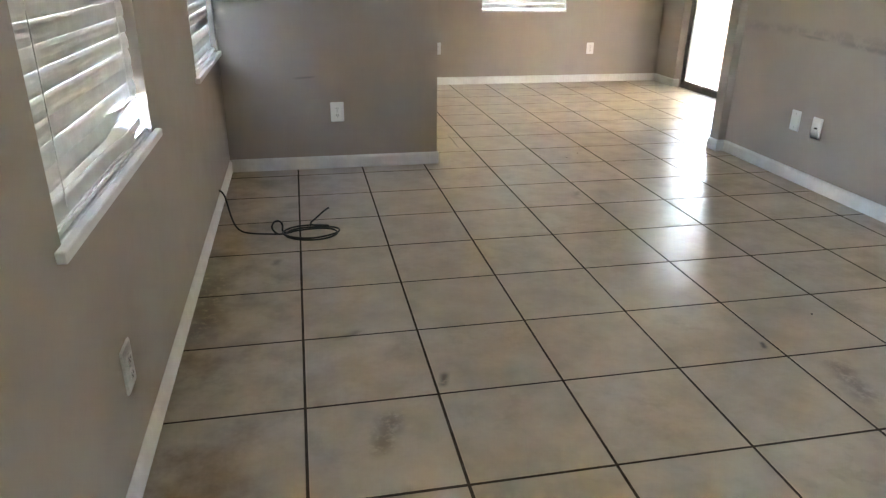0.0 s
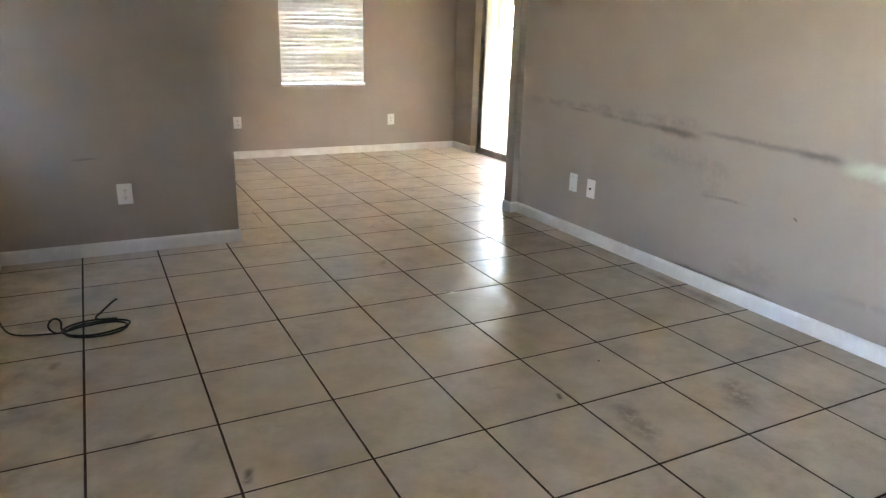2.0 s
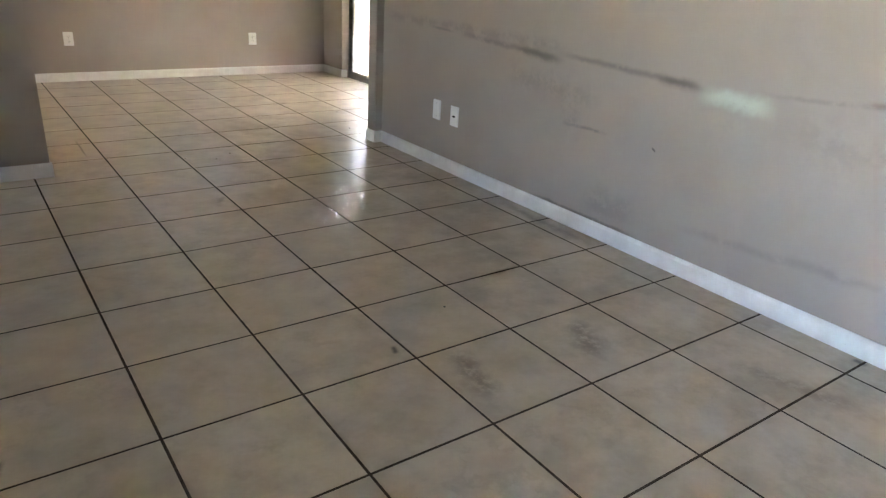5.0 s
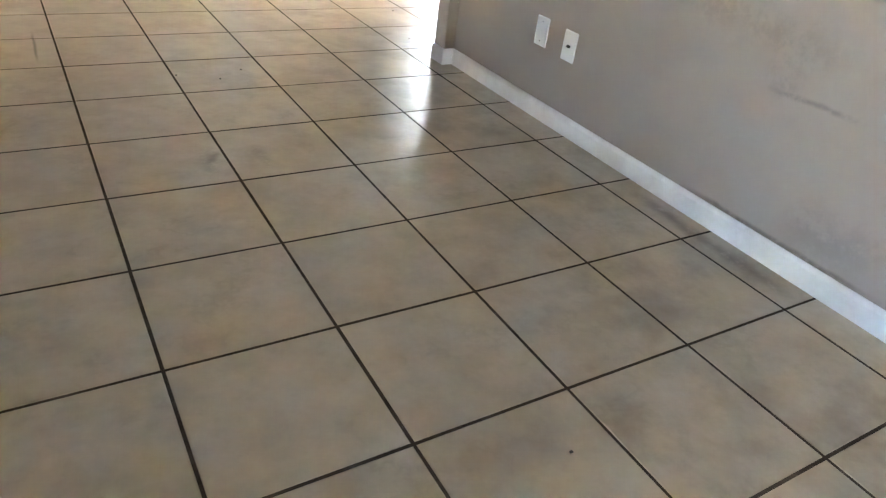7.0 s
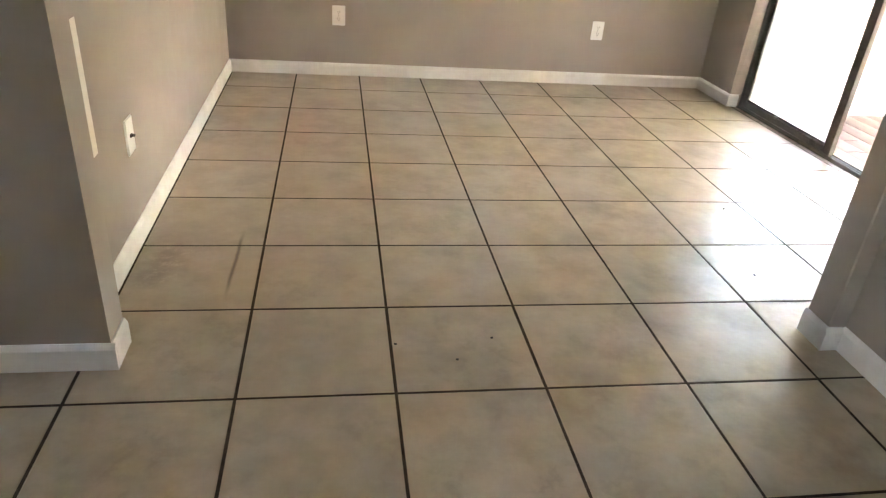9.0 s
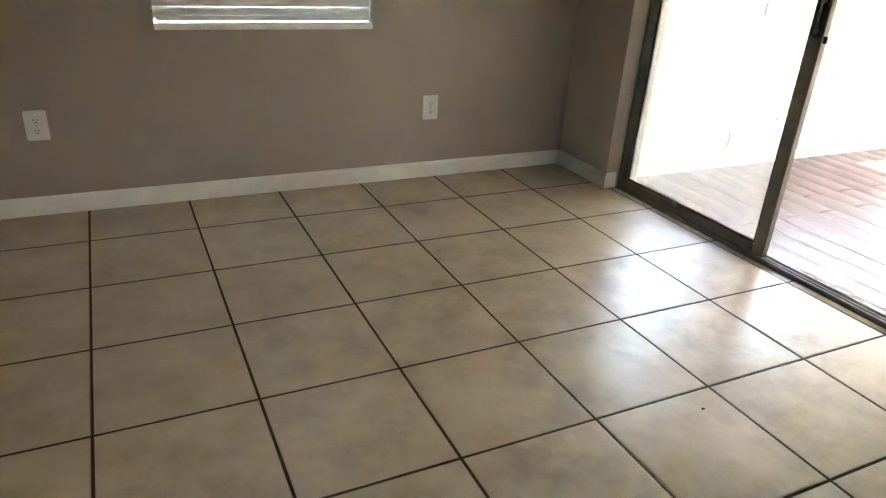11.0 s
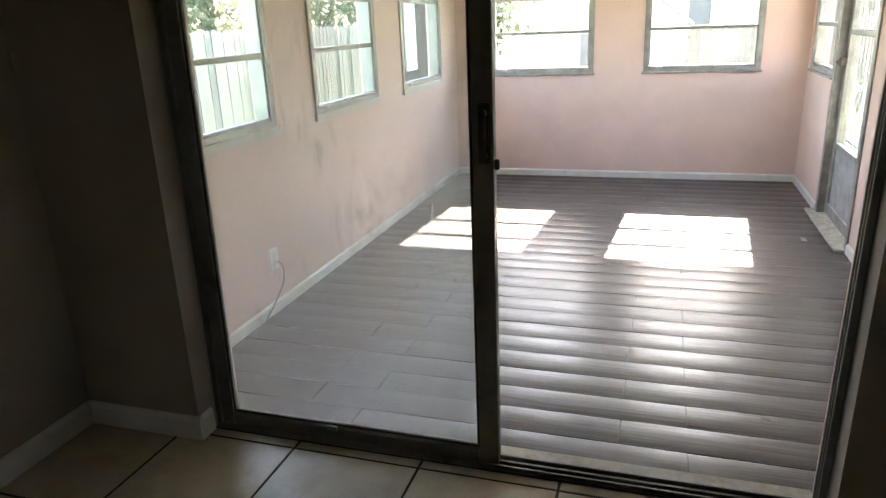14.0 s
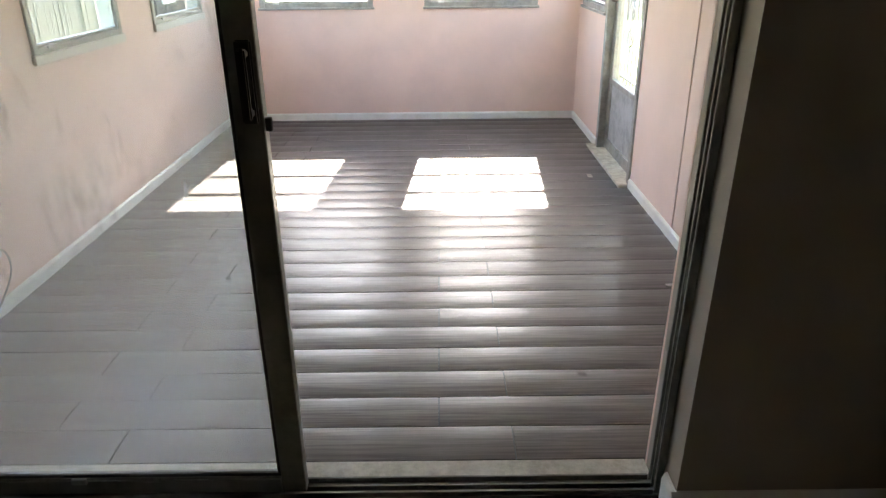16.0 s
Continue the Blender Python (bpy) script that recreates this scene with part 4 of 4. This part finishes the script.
def shed():
    root = empty("garden_shed", pose(17, 5.35, GZ))
    tagged(root, "white painted garden shed with a low gable roof", "shed")
    a, b, h, top = -1.4, 1.4, 1.5, 2.65
    verts = [(x, y, z) for x in (0, 2.6) for y, z in ((a, 0), (b, 0), (b, h), (0, top), (a, h))]
    faces = [[0, 1, 2, 3, 4], [5, 6, 7, 8, 9]] + [[i, (i + 1) % 5, 5 + (i + 1) % 5, 5 + i] for i in range(5)]
    mesh_from("wall", verts, faces, M_SHED, root)
    v, f = [], []
    for s in (a * 1.08, b * 1.08):
        k = len(v)
        zz = h - 0.08 * (top - h)
        v += [(-0.15, s, zz + 0.02), (2.75, s, zz + 0.02), (2.75, 0, top + 0.02), (-0.15, 0, top + 0.02),
              (-0.15, s, zz + 0.08), (2.75, s, zz + 0.08), (2.75, 0, top + 0.08), (-0.15, 0, top + 0.08)]
        f += [[k, k + 1, k + 2, k + 3], [k + 4, k + 5, k + 6, k + 7], [k, k + 1, k + 5, k + 4], [k + 1, k + 2, k + 6, k + 5], [k + 2, k + 3, k + 7, k + 6], [k + 3, k, k + 4, k + 7]]
    mesh_from("roof", v, f, M_SHED, root)
    boxes("door", [(-0.03, 0.0, 0.30, 0.62, 0.05, 1.35)], M_DARK, 0.004, root)


shed()


def far_house(name, x, y, depth, width, h, label, windows):
    root = empty(name, pose(x, y, GZ))
    tagged(root, label, "house")
    mesh_from("wall", [(a, b, c) for a in (0, depth) for b in (-width / 2, width / 2) for c in (0, h)],
              [[0, 1, 3, 2], [4, 5, 7, 6], [0, 1, 5, 4], [2, 3, 7, 6], [1, 3, 7, 5], [0, 2, 6, 4]], M_FAR, root)
    e, r = 0.5, h + 1.9
    v = [(-e, -width / 2 - e, h), (-e, width / 2 + e, h), (depth + e, width / 2 + e, h), (depth + e, -width / 2 - e, h), (depth / 2, -width / 2 + 2, r), (depth / 2, width / 2 - 2, r)]
    mesh_from("roof", v, [[0, 1, 5, 4], [2, 3, 4, 5], [1, 2, 5], [3, 0, 4], [0, 1, 2, 3]], M_FARROOF, root)
    for yy, z0, ww, hh in windows:
        boxes("window", [(-0.04, 0.05, yy - ww / 2, yy + ww / 2, z0, z0 + hh)], M_DARK, 0.01, root)
        boxes("window_frame", [(-0.07, 0.0, yy - ww / 2 - 0.08, yy - ww / 2, z0 - 0.08, z0 + hh + 0.08), (-0.07, 0.0, yy + ww / 2, yy + ww / 2 + 0.08, z0 - 0.08, z0 + hh + 0.08),
                               (-0.07, 0.0, yy - ww / 2, yy + ww / 2, z0 + hh, z0 + hh + 0.08), (-0.07, 0.0, yy - ww / 2, yy + ww / 2, z0 - 0.08, z0)], M_SHED, 0.0, root)


def grey_shed():
    root = empty("grey_shed", pose(13.0, 8.3, GZ))
    tagged(root, "grey-brown shed wall with a white-framed window", "shed")
    v = [(x, y, z) for x in (0, 3.2) for y, z in ((0, 0), (0.55, 0), (0.55, 2.75), (0, 2.9))]
    mesh_from("wall", v, [[0, 1, 2, 3], [4, 5, 6, 7], [0, 1, 5, 4], [1, 2, 6, 5], [3, 0, 4, 7]], M_GREYSIDING, root)
    v = [(x, y, z + t) for t in (0.0, 0.06) for x, y, z in ((-0.1, -0.15, 2.95), (3.35, -0.15, 2.95), (3.35, 0.65, 2.73), (-0.1, 0.65, 2.73))]
    mesh_from("roof", v, [[0, 1, 2, 3], [4, 5, 6, 7], [0, 1, 5, 4], [1, 2, 6, 5], [2, 3, 7, 6], [3, 0, 4, 7]], M_FARROOF, root)
    boxes("window_frame", [(0.22, 0.27, -0.03, 0.02, 0.95, 2.0), (0.62, 0.67, -0.03, 0.02, 0.95, 2.0), (0.27, 0.62, -0.03, 0.02, 0.95, 1.0), (0.27, 0.62, -0.03, 0.02, 1.45, 1.5), (0.27, 0.62, -0.03, 0.02, 1.95, 2.0)],
          M_SHED, 0.003, root)
    boxes("window_pane", [(0.265, 0.625, -0.012, -0.004, 0.99, 1.96)], M_FAR, 0.0, root)


grey_shed()
far_house("neighbour_house", 32, 2.0, 9, 16, 2.9, "pale green neighbouring house with grey roof", ((1.2, 1.2, 0.8, 1.1), (-3.5, 1.2, 1.2, 1.1), (5.5, 1.2, 1.2, 1.1)))


def tree(name, x, y, h, spread, count, seed, label):
    rng = random.Random(seed)
    root = empty(name, pose(x, y, GZ))
    tagged(root, label, "tree")
    verts, faces = [], []

    def limb(p, q, r0, r1):
        d = (q - p).normalized()
        a = d.orthogonal().normalized()
        b = d.cross(a)
        s = len(verts)
        for c, r in ((p, r0), (q, r1)):
            verts.extend([tuple(c + r * (a * math.cos(t) + b * math.sin(t))) for t in [k * math.pi / 4 for k in range(8)]])
        faces.extend([[s + k, s + (k + 1) % 8, s + 8 + (k + 1) % 8, s + 8 + k] for k in range(8)])

    top = Vector((rng.uniform(-0.2, 0.2), rng.uniform(-0.2, 0.2), h * 0.45))
    limb(Vector((0, 0, 0)), top, h * 0.035, h * 0.022)
    tips = []
    for k in range(9):
        a = k * 2.4 + rng.uniform(-0.3, 0.3)
        q = top + Vector((math.cos(a) * spread * rng.uniform(0.4, 0.9), math.sin(a) * spread * rng.uniform(0.4, 0.9), h * rng.uniform(0.1, 0.5)))
        limb(top, q, h * 0.015, h * 0.004)
        tips.append(q)
    mesh_from("trunk", verts, faces, M_BARK, root)
    lv, lf = [], []
    for k in range(count):
        t = rng.choice(tips)
        c = t + Vector([rng.gauss(0, spread * 0.28) for _ in range(3)])
        d = Vector([rng.uniform(-1, 1) for _ in range(3)]).normalized()
        e = d.orthogonal().normalized()
        s, l = len(lv), rng.uniform(0.06, 0.13)
        lv += [tuple(c - d * l), tuple(c + e * l * 0.45), tuple(c + d * l), tuple(c - e * l * 0.45)]
        lf.append([s, s + 1, s + 2, s + 3])
    tagged(mesh_from("leaves", lv, lf, M_LEAF, root), kind="stuff")


tree("garden_tree", 13.5, 14.5, 6.0, 2.4, 5000, 3, "leafy tree beyond the wooden fence")
tree("garden_tree", 20.0, 16.0, 7.0, 2.8, 5000, 4, "leafy tree beyond the wooden fence")
tree("garden_tree", 8.0, 15.5, 6.5, 2.6, 4500, 5, "leafy tree beyond the wooden fence")
tree("garden_bush", 16.2, 8.3, 2.4, 1.0, 3000, 6, "loose green bush beside the white shed")
for k, (bx, by) in enumerate(((13.0, 12.6), (15.6, 13.2), (18.4, 12.7), (21.2, 13.3), (24.0, 12.8))):
    tree("garden_bush", bx, by, 3.4, 1.5, 2600, 20 + k, "dense green shrub beyond the wooden fence")
tree("garden_tree", 27.0, 10.5, 7.5, 2.8, 4000, 7, "leafy tree near the neighbouring house")
tree("garden_tree", 12.5, -7.0, 6.5, 2.6, 4500, 8, "leafy tree on the lawn")
tree("garden_tree", 27.0, -4.0, 7.0, 2.6, 4000, 9, "leafy tree behind the fence")


# ---------------------------------------------------------------- floors, piece by piece
T = 0.41
gr = boxes("floor", [(XL - 0.01, 4.155, YB, YF + 0.01, -0.06, -0.0011)], M_GROUT)
tagged(gr, "beige glazed tile floor with dark dirty grout", "floor", kind="structure")


def tile_mesh(w, d):
    g, c = 0.0041, 0.0036
    levels = ((g, -0.012), (g, -0.0011), (g + c * 0.35, -0.0004), (g + c, 0.0))
    verts = [(x, y, z) for o, z in levels for x, y in ((o, o), (w - o, o), (w - o, d - o), (o, d - o))]
    faces = [[12, 13, 14, 15]]
    for k in range(3):
        faces += [[4 * k + i, 4 * k + (i + 1) % 4, 4 * k + 4 + (i + 1) % 4, 4 * k + 4 + i] for i in range(4)]
    me = bpy.data.meshes.new("tile")
    me.from_pydata(verts, [], faces)
    me.materials.append(M_TILE)
    return me


tiles = {}
for i in range(-2, 11):
    for j in range(-9, 15):
        x0, x1 = max(i * T, XL - 0.005), min((i + 1) * T, 4.142)
        y0, y1 = max(j * T, YB), min((j + 1) * T, YF)
        if x1 - x0 < 0.01 or y1 - y0 < 0.01:
            continue
        if y1 < 3.02 and x0 > XR or y0 > 3.05 and x1 < 0.8:
            continue
        key = (round(x1 - x0, 3), round(y1 - y0, 3))
        if key not in tiles:
            tiles[key] = tile_mesh(*key)
        o = new("tile", tiles[key])
        o.parent = gr
        o.matrix_basis = pose(x0, y0, random.uniform(-0.0003, 0.0002), random.uniform(-0.045, 0.045), random.uniform(-0.045, 0.045), 0)

sub = boxes("floor_sunroom", [(SX0, SX1, SY0, SY1, SZ - 0.08, SZ - 0.006)], M_DARK)
tagged(sub, "grey-brown laminate plank floor with gaps", "floor", kind="structure")


def plank_mesh(length, width):
    """Laminate plank, crowned across its width."""
    n, g, e, deep = 10, 0.0014, 0.0024, -0.007
    top = [(g + (width - 2 * g) * k / n, 0.0042 * (1 - (2 * k / n - 1) ** 2)) for k in range(n + 1)]
    verts, faces = [], []
    for y in (e, length - e):
        verts += [(x, y, z) for x, z in top]
    m = n + 1
    faces += [[i, i + 1, m + i + 1, m + i] for i in range(n)]
    s0 = len(verts)
    # the edges have vertices of their own, so that the crown keeps its shading
    for y in (e, length - e):
        verts += [(x, y, z) for x, z in top] + [(width - g, y, deep), (g, y, deep)]
    r = m + 2
    faces += [list(range(s0, s0 + r))[::-1], list(range(s0 + r, s0 + 2 * r))]
    s1 = len(verts)
    verts += [(x, y, z) for x in (g, width - g) for y in (e, length - e) for z in (deep, 0.0)]
    faces += [[s1, s1 + 1, s1 + 3, s1 + 2], [s1 + 4, s1 + 6, s1 + 7, s1 + 5]]
    me = bpy.data.meshes.new("plank")
    me.from_pydata(verts, [], faces)
    for k, f in enumerate(me.polygons):
        f.use_smooth = k < n
    me.materials.append(M_PLANK)
    return me


planks = {}
PITCH, LONG = 0.158, 1.22
row, x = 0, 4.515 - 2 * PITCH
while x < SX1:
    x0, x1 = max(x, SX0 + 0.02), min(x + PITCH, SX1)
    start = (4.146 if row % 2 == 0 else 4.378) - 2 * LONG
    y = start
    while y < SY1:
        a, b = max(y, SY0), min(y + LONG, SY1)
        if b - a > 0.02 and x1 - x0 > 0.01:
            key = (round(b - a, 3), round(x1 - x0, 3))
            if key not in planks:
                planks[key] = plank_mesh(*key)
            o = new("plank", planks[key])
            o.parent = sub
            o.matrix_basis = pose(x0, a, SZ - 0.002 + random.uniform(-0.0008, 0.0008), 0, random.uniform(-0.05, 0.05), 0)
        y += LONG
    x += PITCH
    row += 1
